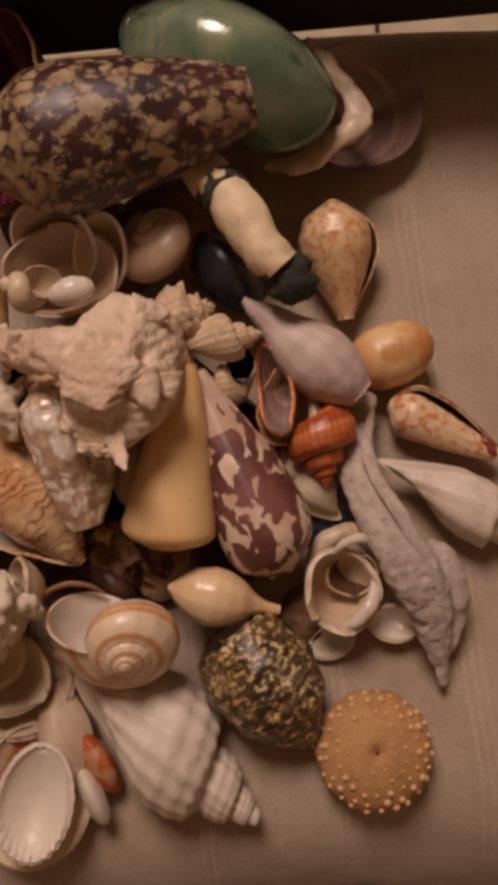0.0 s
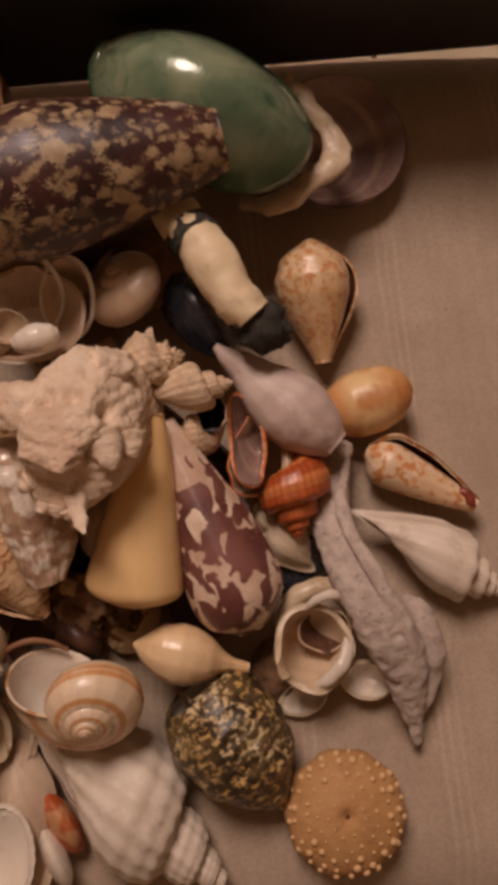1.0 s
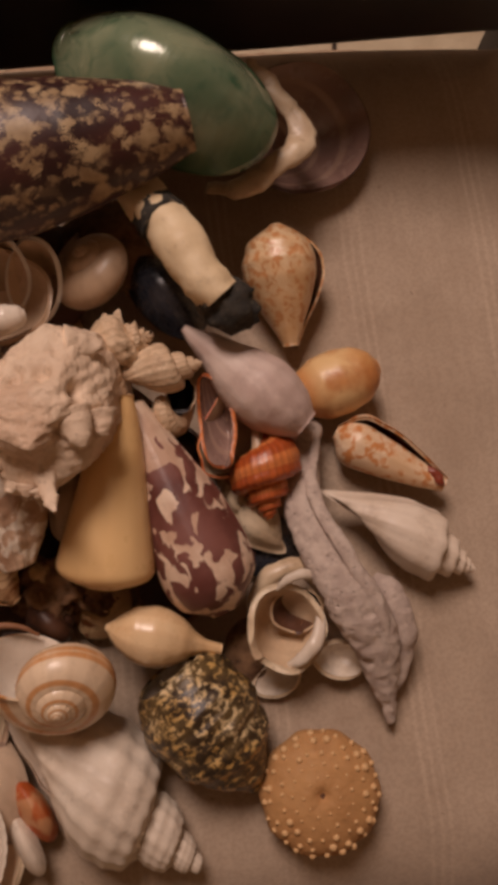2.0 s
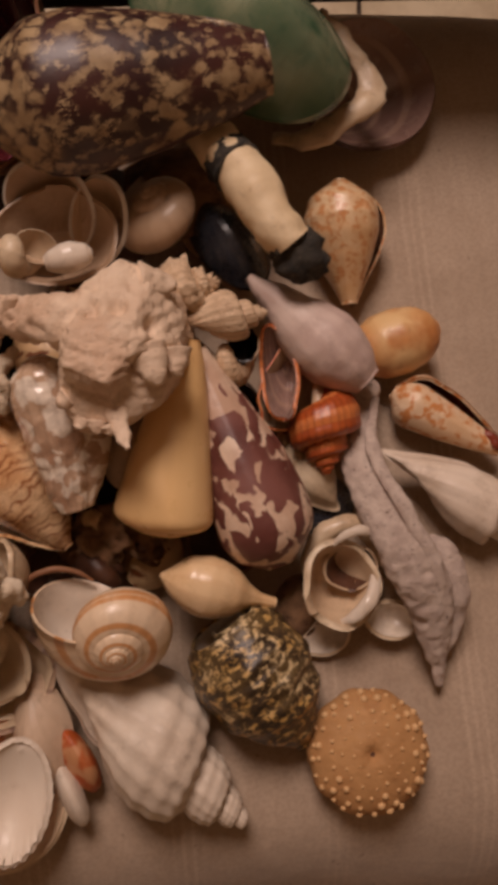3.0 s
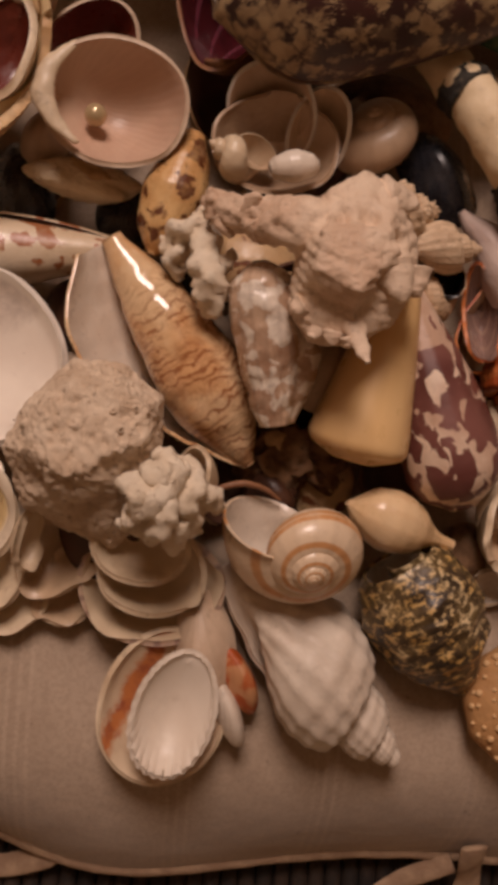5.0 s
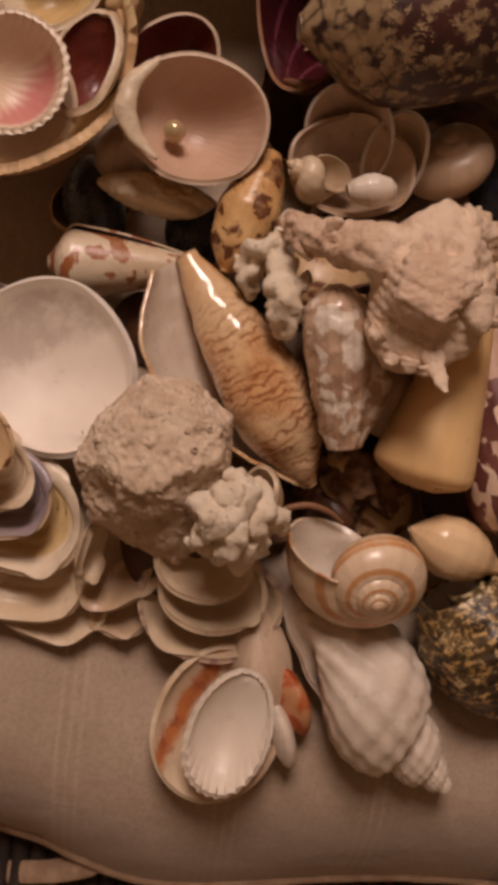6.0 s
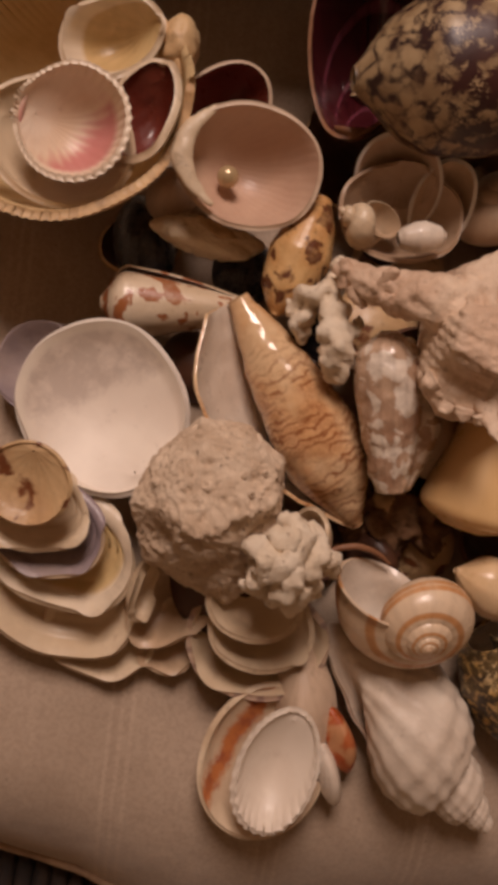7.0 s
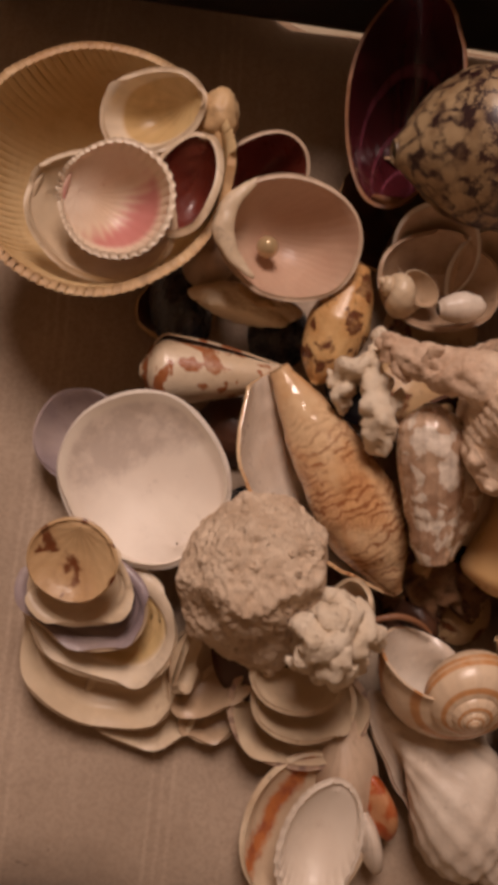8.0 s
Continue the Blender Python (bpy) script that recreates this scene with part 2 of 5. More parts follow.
SMOOTH = shell_stuff("smooth_cream_inside", (226, 206, 176), (208, 184, 152), 0.42, 34, (158, 122, 92), 0.45, 4, 0.02, 0.08, 0.1)
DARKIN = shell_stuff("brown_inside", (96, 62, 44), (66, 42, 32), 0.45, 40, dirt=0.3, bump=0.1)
YELLOW = shell_stuff("honey_cone_shell", (236, 198, 142), (228, 184, 124), 0.36, 26, (170, 124, 80), 0.1, 8, 0.05, 0.06, 0.25)
BANDED = shell_stuff("banded_cream_shell", (232, 208, 178), (222, 194, 162), 0.33, 40, dirt=0.15, coat=0.25, bump=0.08,
                     bands=((206, 150, 98), 6, 0.80, 0.97), lines=14)
ONION = shell_stuff("peach_shell", (234, 204, 162), (222, 184, 136), 0.3, 40, (170, 110, 60), 0.15, 10, 0.1, 0.06, 0.5)
LILAC = shell_stuff("lilac_grey_shell", (218, 198, 186), (194, 168, 158), 0.6, 55, (120, 92, 84), 0.3, 12)
TAN = shell_stuff("orange_tan_shell", (206, 142, 84), (216, 162, 102), 0.42, 60, (160, 98, 52), 0.4, 6, 0.08, 0.12, 0.05,
                  bands=((230, 192, 138), 0.5, 0.72, 1.0), spots=((190, 122, 68), 60, 0.44, 0.74))
ORANGE = shell_stuff("orange_ribbed_shell", (186, 92, 40), (160, 70, 30), 0.42, 60, (96, 42, 22), 0.4, 30, 0.25, 0.25, 0.15,
                     bands=((206, 122, 66), 6, 0.6, 0.95))
SPOT = shell_stuff("tan_flecked_shell", (228, 198, 158), (214, 172, 124), 0.36, 90, (166, 106, 62), 0.4, coat=0.25,
                   spots=((204, 144, 92), 300, 0.48, 0.62))
FLAME = shell_stuff("white_orange_flecked_shell", (232, 204, 172), (222, 186, 146), 0.4, 80, (150, 92, 50), 0.3,
                    spots=((206, 138, 82), 240, 0.49, 0.62))
RUST = shell_stuff("rust_lip", (146, 62, 36), (108, 40, 26), 0.4, 60, (70, 24, 16), 0.3, coat=0.3)
FUSUS = shell_stuff("dull_white_spindle", (228, 212, 194), (210, 190, 168), 0.5, 60, (140, 108, 80), 0.35)
GREY = rock_stuff("grey_lilac_coral", (212, 194, 180), (186, 166, 154), (126, 106, 98), 120, 0.25)
MUREX = shell_stuff("pale_murex_shell", (226, 202, 176), (204, 172, 144), 0.62, 80, (140, 108, 80), 0.55, 30, 0.25, 0.6)
KNOB = shell_stuff("pale_knobby_shell", (222, 196, 164), (196, 164, 130), 0.6, 100, (110, 78, 52), 0.55, 20, 0.2, 0.6)
BARREL = shell_stuff("grey_flecked_shell", (208, 178, 150), (164, 128, 102), 0.22, 80, (98, 68, 52), 0.4, 16, 0.15, 0.15, 0.5,
                     spots=((234, 220, 202), 110, 0.48, 0.55))
OLIVE = shell_stuff("white_shell_brown_spots", (230, 212, 186), (216, 192, 160), 0.35, 50, dirt=0.25, coat=0.2,
                    spots=((164, 100, 58), 85, 0.53, 0.57), lines=8, line_depth=0.05)
MARBLE = shell_stuff("brown_marbled_shell", (222, 184, 128), (202, 152, 96), 0.3, 80, (96, 54, 30), 0.5, coat=0.3,
                     spots=((104, 60, 34), 120, 0.51, 0.57))
ROUND = shell_stuff("grey_tan_round_shell", (192, 164, 136), (168, 140, 114), 0.42, 40, dirt=0.3, coat=0.15)
PINK = shell_stuff("pink_inside", (210, 178, 152), (196, 160, 136), 0.45, 50, (160, 120, 102), 0.15, 40, 0.05, 0.1, 0.1)
PALE = shell_stuff("pale_pink_shell", (214, 190, 164), (196, 168, 142), 0.5, 60, dirt=0.3, lines=10, line_depth=0.06)
REDIN = shell_stuff("deep_red_inside", (128, 58, 42), (104, 44, 34), 0.35, 50, (66, 28, 24), 0.3, coat=0.2)


def rose_pattern():
    """White scallop inside with rose rays on one side and a white rim."""
    m = Mat("rose_scallop", 0.42, Coat_Weight=0.15, Coat_Roughness=0.25)
    at = m.place()
    v = m.axis(1, m.place(uv=True))
    rays = m.waves(22, 0, 0.03)
    side = m.math("MULTIPLY_ADD", m.axis(0, at), 0.55, m.math("MULTIPLY", m.axis(1, at), 1.0))
    side = m.math("MULTIPLY_ADD", m.noise(60, 3.0), 0.012, side)
    side = m.math("MULTIPLY_ADD", rays, -0.003, side)
    col = m.mix(m.step(m.noise(40, 5.0), 0.35, 0.65), srgb(238, 220, 198), srgb(226, 200, 172))
    col = m.mix(m.step(side, -0.003, 0.009, 0.85, 0.0), col, srgb(196, 112, 112))
    col = m.mix(m.step(v, 0.80, 0.92), col, srgb(234, 214, 188))
    col = m.mix(m.step(m.noise(130, 6.0, 0.7), 0.58, 0.74, 0, 0.3), col, srgb(176, 132, 104))
    m.bump(rays, 0.10, 0.0008)
    m.bump(m.noise(220, 4.0), 0.15, 0.0008)
    return m.done(col)


def stain_pattern():
    """Cream clam inside with one ragged rust-orange streak along a side."""
    m = Mat("orange_stained_inside", 0.45, Coat_Weight=0.1, Coat_Roughness=0.25)
    at = m.place()
    col = m.mix(m.step(m.noise(40, 5.0), 0.35, 0.65), srgb(224, 202, 172), srgb(206, 180, 150))
    x = m.math("MULTIPLY_ADD", m.noise(90, 5.0, 0.7), 0.012, m.axis(0, at))
    x = m.math("MULTIPLY_ADD", m.axis(1, at), -0.25, x)
    streak = m.math("MULTIPLY", m.step(x, -0.0125, -0.0085), m.step(x, -0.0055, -0.0015, 1.0, 0.0))
    tone = m.mix(m.step(m.noise(120, 4.0), 0.4, 0.6), srgb(196, 112, 50), srgb(160, 72, 34))
    col = m.mix(m.math("MULTIPLY", streak, 0.9), col, tone)
    col = m.mix(m.step(m.noise(130, 6.0, 0.7), 0.58, 0.74, 0, 0.3), col, srgb(160, 120, 92))
    m.bump(m.noise(220, 4.0), 0.12, 0.0008)
    return m.done(col)


def chalk_pattern():
    """White clam inside: a smooth pale floor, grey-lilac mottling in the upper band, a chalky rim."""
    m = Mat("chalk_clam_inside", 0.5, Coat_Weight=0.05, Coat_Roughness=0.3)
    at = m.place()
    v = m.axis(1, m.place(uv=True))
    col = m.mix(m.step(m.noise(34, 5.0), 0.35, 0.65), srgb(242, 230, 214), srgb(232, 218, 202))
    far = m.math("MULTIPLY_ADD", m.noise(48, 5.0, 0.65), 0.034, m.axis(1, at))
    band = m.math("MULTIPLY", m.step(far, 0.006, 0.016, 1.0, 0.0), m.step(v, 0.52, 0.58))
    tone = m.mix(m.step(m.noise(75, 5.0, 0.65), 0.40, 0.60), srgb(188, 171, 158), srgb(220, 205, 190))
    col = m.mix(m.math("MULTIPLY", band, 0.75), col, tone)
    col = m.mix(m.step(v, 0.93, 0.97, 0.0, 0.8), col, srgb(232, 220, 202))
    col = m.mix(m.step(m.noise(160, 6.0, 0.7), 0.60, 0.74, 0, 0.35), col, srgb(156, 136, 122))
    m.bump(m.noise(180, 4.0), 0.15, 0.0008)
    return m.done(col)


ROSE, STAIN = rose_pattern(), stain_pattern()
COCKLE = shell_stuff("honey_cockle", (226, 202, 158), (208, 176, 126), 0.42, 40, (160, 118, 76), 0.3, 24, 0.02, 0.10, 0.12)
COCKLEOUT = shell_stuff("brown_cockle_outside", (218, 186, 140), (190, 148, 102), 0.55, 50, (104, 66, 40), 0.4, 30, 0.2, 0.3)
YIN = shell_stuff("yellowish_inside", (218, 190, 138), (200, 168, 116), 0.38, 40, dirt=0.2, coat=0.1, bump=0.1,
                  wash=((232, 214, 188), 40, 0.0, 0.12, 0.80, 0.86))
CLAM = chalk_pattern()
CLAMOUT = shell_stuff("cream_clam_outside", (224, 204, 174), (198, 172, 142), 0.6, 60, (120, 92, 72), 0.45, 4, 0.1, 0.4,
                      bands=((196, 170, 140), 5, 0.5, 0.95))
PURPLE = shell_stuff("purple_grey_shell", (150, 134, 138), (176, 158, 152), 0.4, 50, (92, 76, 84), 0.35, coat=0.15)
RUSTOUT = shell_stuff("rust_stained_shell", (200, 150, 108), (186, 120, 76), 0.45, 40, (120, 70, 42), 0.3,
                      spots=((176, 84, 38), 60, 0.44, 0.54), lines=8)
LIMPET = shell_stuff("limpet_shell", (208, 176, 132), (186, 148, 106), 0.4, 60, (100, 62, 36), 0.4,
                     spots=((112, 62, 32), 85, 0.56, 0.63))
STRIPE = shell_stuff("purple_striped_shell", (214, 188, 162), (196, 166, 144), 0.5, 60, (104, 72, 78), 0.3, 22, 0.5)
BROWNCLAM = shell_stuff("brown_pearl_inside", (168, 138, 126), (128, 98, 88), 0.2, 30, (62, 42, 36), 0.3, 4, 0.1, 0.12, 0.7,
                        bands=((168, 138, 122), 5, 0.7, 1.0))
# Wine red, darkened for the shaded hollow; pink bands stand in for gloss streaks.
WINE = shell_stuff("wine_red_shell", (92, 32, 38), (62, 18, 24), 0.12, 30, (34, 10, 14), 0.3, 20, 0.3, 0.08, 0.9,
                   bands=((124, 62, 76), 4, 0.90, 1.0))
RIMBROWN = shell_stuff("brown_horny_rim", (150, 104, 70), (112, 72, 50), 0.55, 60, (70, 42, 30), 0.4, 20, 0.2, 0.3)
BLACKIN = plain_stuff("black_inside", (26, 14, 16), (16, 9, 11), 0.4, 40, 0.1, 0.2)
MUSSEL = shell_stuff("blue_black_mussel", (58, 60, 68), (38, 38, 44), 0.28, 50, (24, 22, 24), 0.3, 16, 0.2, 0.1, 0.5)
HORN = shell_stuff("cream_horn_shell", (232, 210, 174), (216, 190, 150), 0.6, 60, (130, 96, 66), 0.3, 20, 0.1, 0.3)
CRUST = rock_stuff("black_crust", (62, 56, 48), (40, 36, 32), (150, 134, 108), 130, 0.3)
ROCK = rock_stuff("white_encrusted_rock", (226, 204, 178), (206, 180, 152), (150, 122, 96), 85, 0.35)
CORAL = rock_stuff("white_coral", (242, 226, 202), (234, 214, 186), (178, 148, 116), 110, 0.3)
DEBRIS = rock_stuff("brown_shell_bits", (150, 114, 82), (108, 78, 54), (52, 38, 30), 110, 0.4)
URCHIN = shell_stuff("sandy_urchin_shell", (196, 150, 98), (176, 128, 78), 0.75, 60, (140, 98, 64), 0.4, 10, 0.15, 0.5)
TUBER = plain_stuff("pale_tubercle", (222, 184, 134), (208, 164, 114), 0.6, 200, 0.2)
PEARL = plain_stuff("pearl", (206, 182, 140), (186, 160, 118), 0.14, 60, 0.02, 0.8, Metallic=0.3)


# ---- shapes ----
def mesh_object(name, verts, faces, mats, slots=None, uvs=None, parent=None, label="", m=None, flat=False):
    me = bpy.data.meshes.new(name)
    me.from_pydata([tuple(v) for v in verts], [], [tuple(f) for f in faces])
    for mat in mats:
        me.materials.append(mat)
    if slots is not None:
        me.polygons.foreach_set("material_index", np.asarray(slots, dtype=np.int32))
    if uvs is not None:
        layer = me.uv_layers.new(name="growth")
        idx = np.empty(len(me.loops), dtype=np.int32)
        me.loops.foreach_get("vertex_index", idx)
        layer.data.foreach_set("uv", np.asarray(uvs, dtype=np.float32)[idx].ravel())
    if not flat:
        me.polygons.foreach_set("use_smooth", [True] * len(me.polygons))
    me.update()
    ob = new(name, me)
    if parent is not None:
        ob.parent = parent
    if m is not None:
        ob.matrix_basis = m
    if label:
        tagged(ob, label)
    return ob


def part(name, bm, material, parent, label="", m=None, smooth=True):
    """A bmesh as one mesh object under a thing or a part."""
    me = bpy.data.meshes.new(name)
    bm.to_mesh(me)
    bm.free()
    me.materials.append(material)
    me.polygons.foreach_set("use_smooth", [smooth] * len(me.polygons))
    ob = new(name, me)
    ob.parent = parent
    if m is not None:
        ob.matrix_basis = m
    if label:
        tagged(ob, label)
    return ob


def thing(name, label, category, m, group="", kind=""):
    ob = new(name)
    ob.empty_display_size = 0.01
    ob.matrix_basis = m
    return tagged(ob, label, category, group, kind)


def unit(v):
    return v / np.maximum(np.linalg.norm(v, axis=-1, keepdims=True), 1e-12)


def sheet(P, thick, wrap=False, sign=1.0):
    """A curved sheet with thickness from a grid of places: outer face in slot 0, inner in slot 1."""
    nu, nv, _ = P.shape
    du = np.gradient(P, axis=0)
    if wrap:
        dv = (np.roll(P, -1, 1) - np.roll(P, 1, 1)) / 2
    else:
        dv = np.gradient(P, axis=1)
    n = unit(np.cross(du, dv)) * sign
    inner = P - n * np.asarray(thick).reshape((-1, 1, 1) if np.ndim(thick) == 1 else (1, 1, 1) if np.ndim(thick) == 0 else (nu, nv, 1))
    verts = np.concatenate([P.reshape(-1, 3), inner.reshape(-1, 3)])
    off = nu * nv
    i, j = np.meshgrid(np.arange(nu - 1), np.arange(nv if wrap else nv - 1), indexing="ij")
    i, j = i.ravel(), j.ravel()
    k = (j + 1) % nv
    q = np.stack([i * nv + j, (i + 1) * nv + j, (i + 1) * nv + k, i * nv + k], 1)
    outer_q = q if sign > 0 else q[:, ::-1]
    inner_q = (q[:, ::-1] if sign > 0 else q) + off
    rims = []

    def rim(line):
        line = np.asarray(line)
        a, b = line[:-1], line[1:]
        rims.append(np.stack([a, b, b + off, a + off], 1))

    cols = list(range(nv)) + ([0] if wrap else [])
    rim([0 * nv + c for c in cols])
    rim([(nu - 1) * nv + c for c in cols][::-1])
    if not wrap:
        rim([r * nv for r in range(nu)][::-1])
        rim([r * nv + nv - 1 for r in range(nu)])
    r = np.concatenate(rims)
    faces = np.concatenate([outer_q, inner_q, r])
    slots = np.concatenate([np.zeros(len(q)), np.ones(len(q)), np.zeros(len(r))]).astype(int)
    return verts, faces, slots


def grid_uv(nu, nv, us, vs):
    g = np.stack(np.meshgrid(us, vs, indexing="ij"), -1).reshape(-1, 2)
    return np.concatenate([g, g])


def bumps(P, amount, size, seed=0.0, octaves=3, ridged=False):
    """Push places about by smooth noise of that size in metres."""
    flat = P.reshape(-1, 3)
    out = np.empty(len(flat))
    for k, p in enumerate(flat):
        q = Vector(p) / size + Vector((seed, seed * 1.7, -seed))
        v = noise.fractal(q, 1.0, 2.0, octaves)
        out[k] = 1 - 2 * abs(v) if ridged else v
    return (out * amount).reshape(P.shape[:-1])


UP = Vector((0, 0, 1))


def axis_pose(a, b, roll=0.0, up=(0, 0.15, 1)):
    """Pose whose z runs from b to a and whose x looks up, turned by roll degrees."""
    a, b = Vector(a), Vector(b)
    z = (a - b).normalized()
    u = Vector(up)
    x = (u - z * u.dot(z)).normalized()
    y = z.cross(x)
    m = Matrix((x, y, z)).transposed().to_4x4()
    m.translation = (a + b) / 2
    return m @ Matrix.Rotation(radians(roll), 4, "Z"), (a - b).length


def coil(apex, front, width, roll, mats, turns=5.0, W=1.75, a=0.62, b=0.75, c=0.52, lift=0.8, canal=0.0, ribs=0, rib=0.0,
         cords=0, cord=0.0, spines=0, spine=0.0, shoulder=0.0, lip=0.06, nu=0, nv=44, rough=0.0, flatten=1.0, seed=1.0, squash=1.0, wind=1):
    """A coiled snail shell from its apex to its front end: a tube that grows as it winds."""
    nu = nu or int(34 * turns)
    th = np.linspace(0, 2 * math.pi * turns, nu)
    s = W ** (th / (2 * math.pi) - turns)
    ph = np.linspace(0, 2 * math.pi, nv, endpoint=False)
    h = lift * b * (1 + 1 / W) / (1 - 1 / W)
    T, F = np.meshgrid(th, ph, indexing="ij")
    Sg = np.repeat(s[:, None], nv, 1)
    k = np.ones_like(T)
    if ribs:
        k += rib * (0.5 + 0.5 * np.cos(ribs * T)) ** 1.5 * np.clip(np.cos(F) + 0.55, 0, 1)
    if cords:
        k += cord * np.cos(cords * F)
    ca, sb = np.cos(F), np.sin(F)
    radial, axial = a * ca * k, b * sb * k
    if shoulder:
        w = np.exp(-((F - 0.9) / 0.45) ** 2)
        radial, axial = radial + shoulder * a * w, axial + 0.3 * shoulder * b * w
    if spines:
        pulse = np.clip(np.cos(spines * T), 0, 1) ** 6
        for f0, amp in ((0.75, 1.0), (-0.15, 0.6), (-0.95, 0.45)):
            w = pulse * np.exp(-((F if f0 >= 0 else np.where(F > math.pi, F - 2 * math.pi, F)) - f0) ** 2 / 0.05) * spine * amp
            radial, axial = radial + w, axial + w * 0.55
    last = np.clip((T / (2 * math.pi) - (turns - 0.85)) / 0.85, 0, 1)
    last = last * last * (3 - 2 * last)
    w = np.clip(-sb, 0, 1) ** 2.5 * last
    axial = axial - canal * w
    radial = radial * (1 - 0.55 * w * min(canal, 1))
    end = np.clip((T / (2 * math.pi) - (turns - 0.05)) / 0.05, 0, 1)
    radial, axial = radial * (1 + lip * end), axial * (1 + lip * end)
    r = (c * (1 - 0.5 * w * min(canal, 1)) + radial) * Sg
    z = (-h + axial) * Sg
    turn = T - 2 * math.pi * turns
    P = np.stack([r * np.cos(turn), r * np.sin(turn) * flatten, z], -1)
    lo, hi = P[..., 2].min(), P[..., 2].max()
    m, length = axis_pose(apex, front, roll)
    P[..., 2] = ((P[..., 2] - lo) / (hi - lo) - 0.5) * length
    reach = np.ptp(P[..., 0]), np.ptp(P[..., 1])
    P[..., :2] *= width / max(reach)
    P[..., 0] *= squash
    if rough:
        P = P + unit(P * (1, 1, 0.2)) * bumps(P, rough, width * 0.14, seed, 4)[..., None]
    P[..., 1] *= -wind
    verts, faces, slots = sheet(P, width * 0.022 * (s / s[-1]), True, -1.0 * wind)
    uv = grid_uv(nu, nv, th / (2 * math.pi), 0.5 - np.abs(ph / (2 * math.pi) - 0.5))
    return m, verts, faces, slots, uv


def rolled(apex, front, width, roll, mats, profile, gain=0.16, inside=0.8, flare=0.0, flare_at=0.5, flare_wide=0.3, spire=0.0,
           steps=0, nu=84, nv=72, notch=0.0, thick=0.03, rough=0.0, teeth=0, seed=2.0, squash=1.0, wind=1, flare_from=0.8):
    """A rolled shell (cone, olive, volute): a sheet wound once and a half round its axis. profile: (v, radius) from front (0) to apex (1)."""
    th = np.linspace(-2 * math.pi * inside, 2 * math.pi, nu)
    v = np.linspace(0, 1, nv)
    pv, pr = zip(*profile)
    fine = np.linspace(0, 1, 400)
    base = np.interp(fine, pv, pr)
    soft = np.convolve(np.pad(base, 22, mode="edge"), np.hanning(45) / np.hanning(45).sum(), "valid")
    rad = np.interp(v, fine, soft)
    T, V = np.meshgrid(th, v, indexing="ij")
    Rr = np.repeat(rad[None], nu, 0)
    g = 1 + gain * (T / (2 * math.pi) - 1)
    g = np.where(T < 0, (1 - gain) * (1 + 0.75 * T / (2 * math.pi * inside)), g)
    top = np.clip((V - (1 - spire)) / max(spire, 1e-6), 0, 1) if spire else np.zeros_like(V)
    if steps:
        Rr = Rr * (1 + 0.10 * top * np.cos(2 * math.pi * steps * V - T))
    end = np.clip((T / (2 * math.pi) - flare_from) / (1 - flare_from), 0, 1) ** 2
    fl = flare * end * np.exp(-((V - flare_at) / flare_wide) ** 2)
    Rr = Rr * np.maximum(g * (1 - top) + top * np.clip(g, 0.86, 1), 0.03) + fl
    if teeth:
        Rr = Rr + 0.02 * end * np.cos(2 * math.pi * teeth * V)
    x, y, z = Rr * np.cos(T), Rr * np.sin(T), V - 0.5
    z = z + notch * end * np.clip(0.12 - V, 0, 1)
    P = np.stack([x, y * 1.0, z], -1)
    m, length = axis_pose(apex, front, roll)
    full = 2 * max(pr)
    P[..., :2] *= width / full
    P[..., 2] *= length
    P[..., 0] *= squash
    if rough:
        P = P + unit(P * (1, 1, 0)) * bumps(P, rough, width * 0.2, seed, 3)[..., None]
    P[..., 1] *= -wind
    verts, faces, slots = sheet(P, width * thick * np.linspace(0.6, 1.0, nu), False, -1.0 * wind)
    uv = grid_uv(nu, nv, th / (2 * math.pi), v)
    return m, verts, faces, slots, uv


def pieces(ob, verts, faces, names, which, mats, uv):
    """Link the faces of one surface as several parts; which: the number of its part for each face."""
    faces, which = np.asarray(faces), np.asarray(which)
    for k, name in enumerate(names):
        f = faces[which == k]
        if not len(f):
            continue
        used, back = np.unique(f, return_inverse=True)
        mesh_object(name, verts[used], back.reshape(f.shape), (mats[k],), None, uv[used], ob)


def snail(name, label, category, shape, mats, spire=None):
    """A shell thing: its body whorl, its spire and the lining of its mouth are parts."""
    m, verts, faces, slots, uv = shape
    ob = thing(name, label, category, m, "shells on the cushion")
    f = np.asarray(faces)
    first = f[:, 0]
    if uv[:, 0].max() > 1.5:
        top = uv[first, 0] < uv[:, 0].max() - 1.0
    else:
        top = uv[first, 1] > 0.84
    which = np.where(np.asarray(slots) == 1, 2, np.where(top, 1, 0))
    pieces(ob, verts, f, ("body_whorl", "spire", "lining"), which, (mats[0], mats[0], mats[1]), uv)
    return ob


def valve_pose(centre, hinge, normal):
    n = Vector(normal).normalized()
    y = Vector(hinge) - Vector(centre)
    y = (y - n * y.dot(n)).normalized()
    m = Matrix((y.cross(n), y, n)).transposed().to_4x4()
    m.translation = centre
    return m


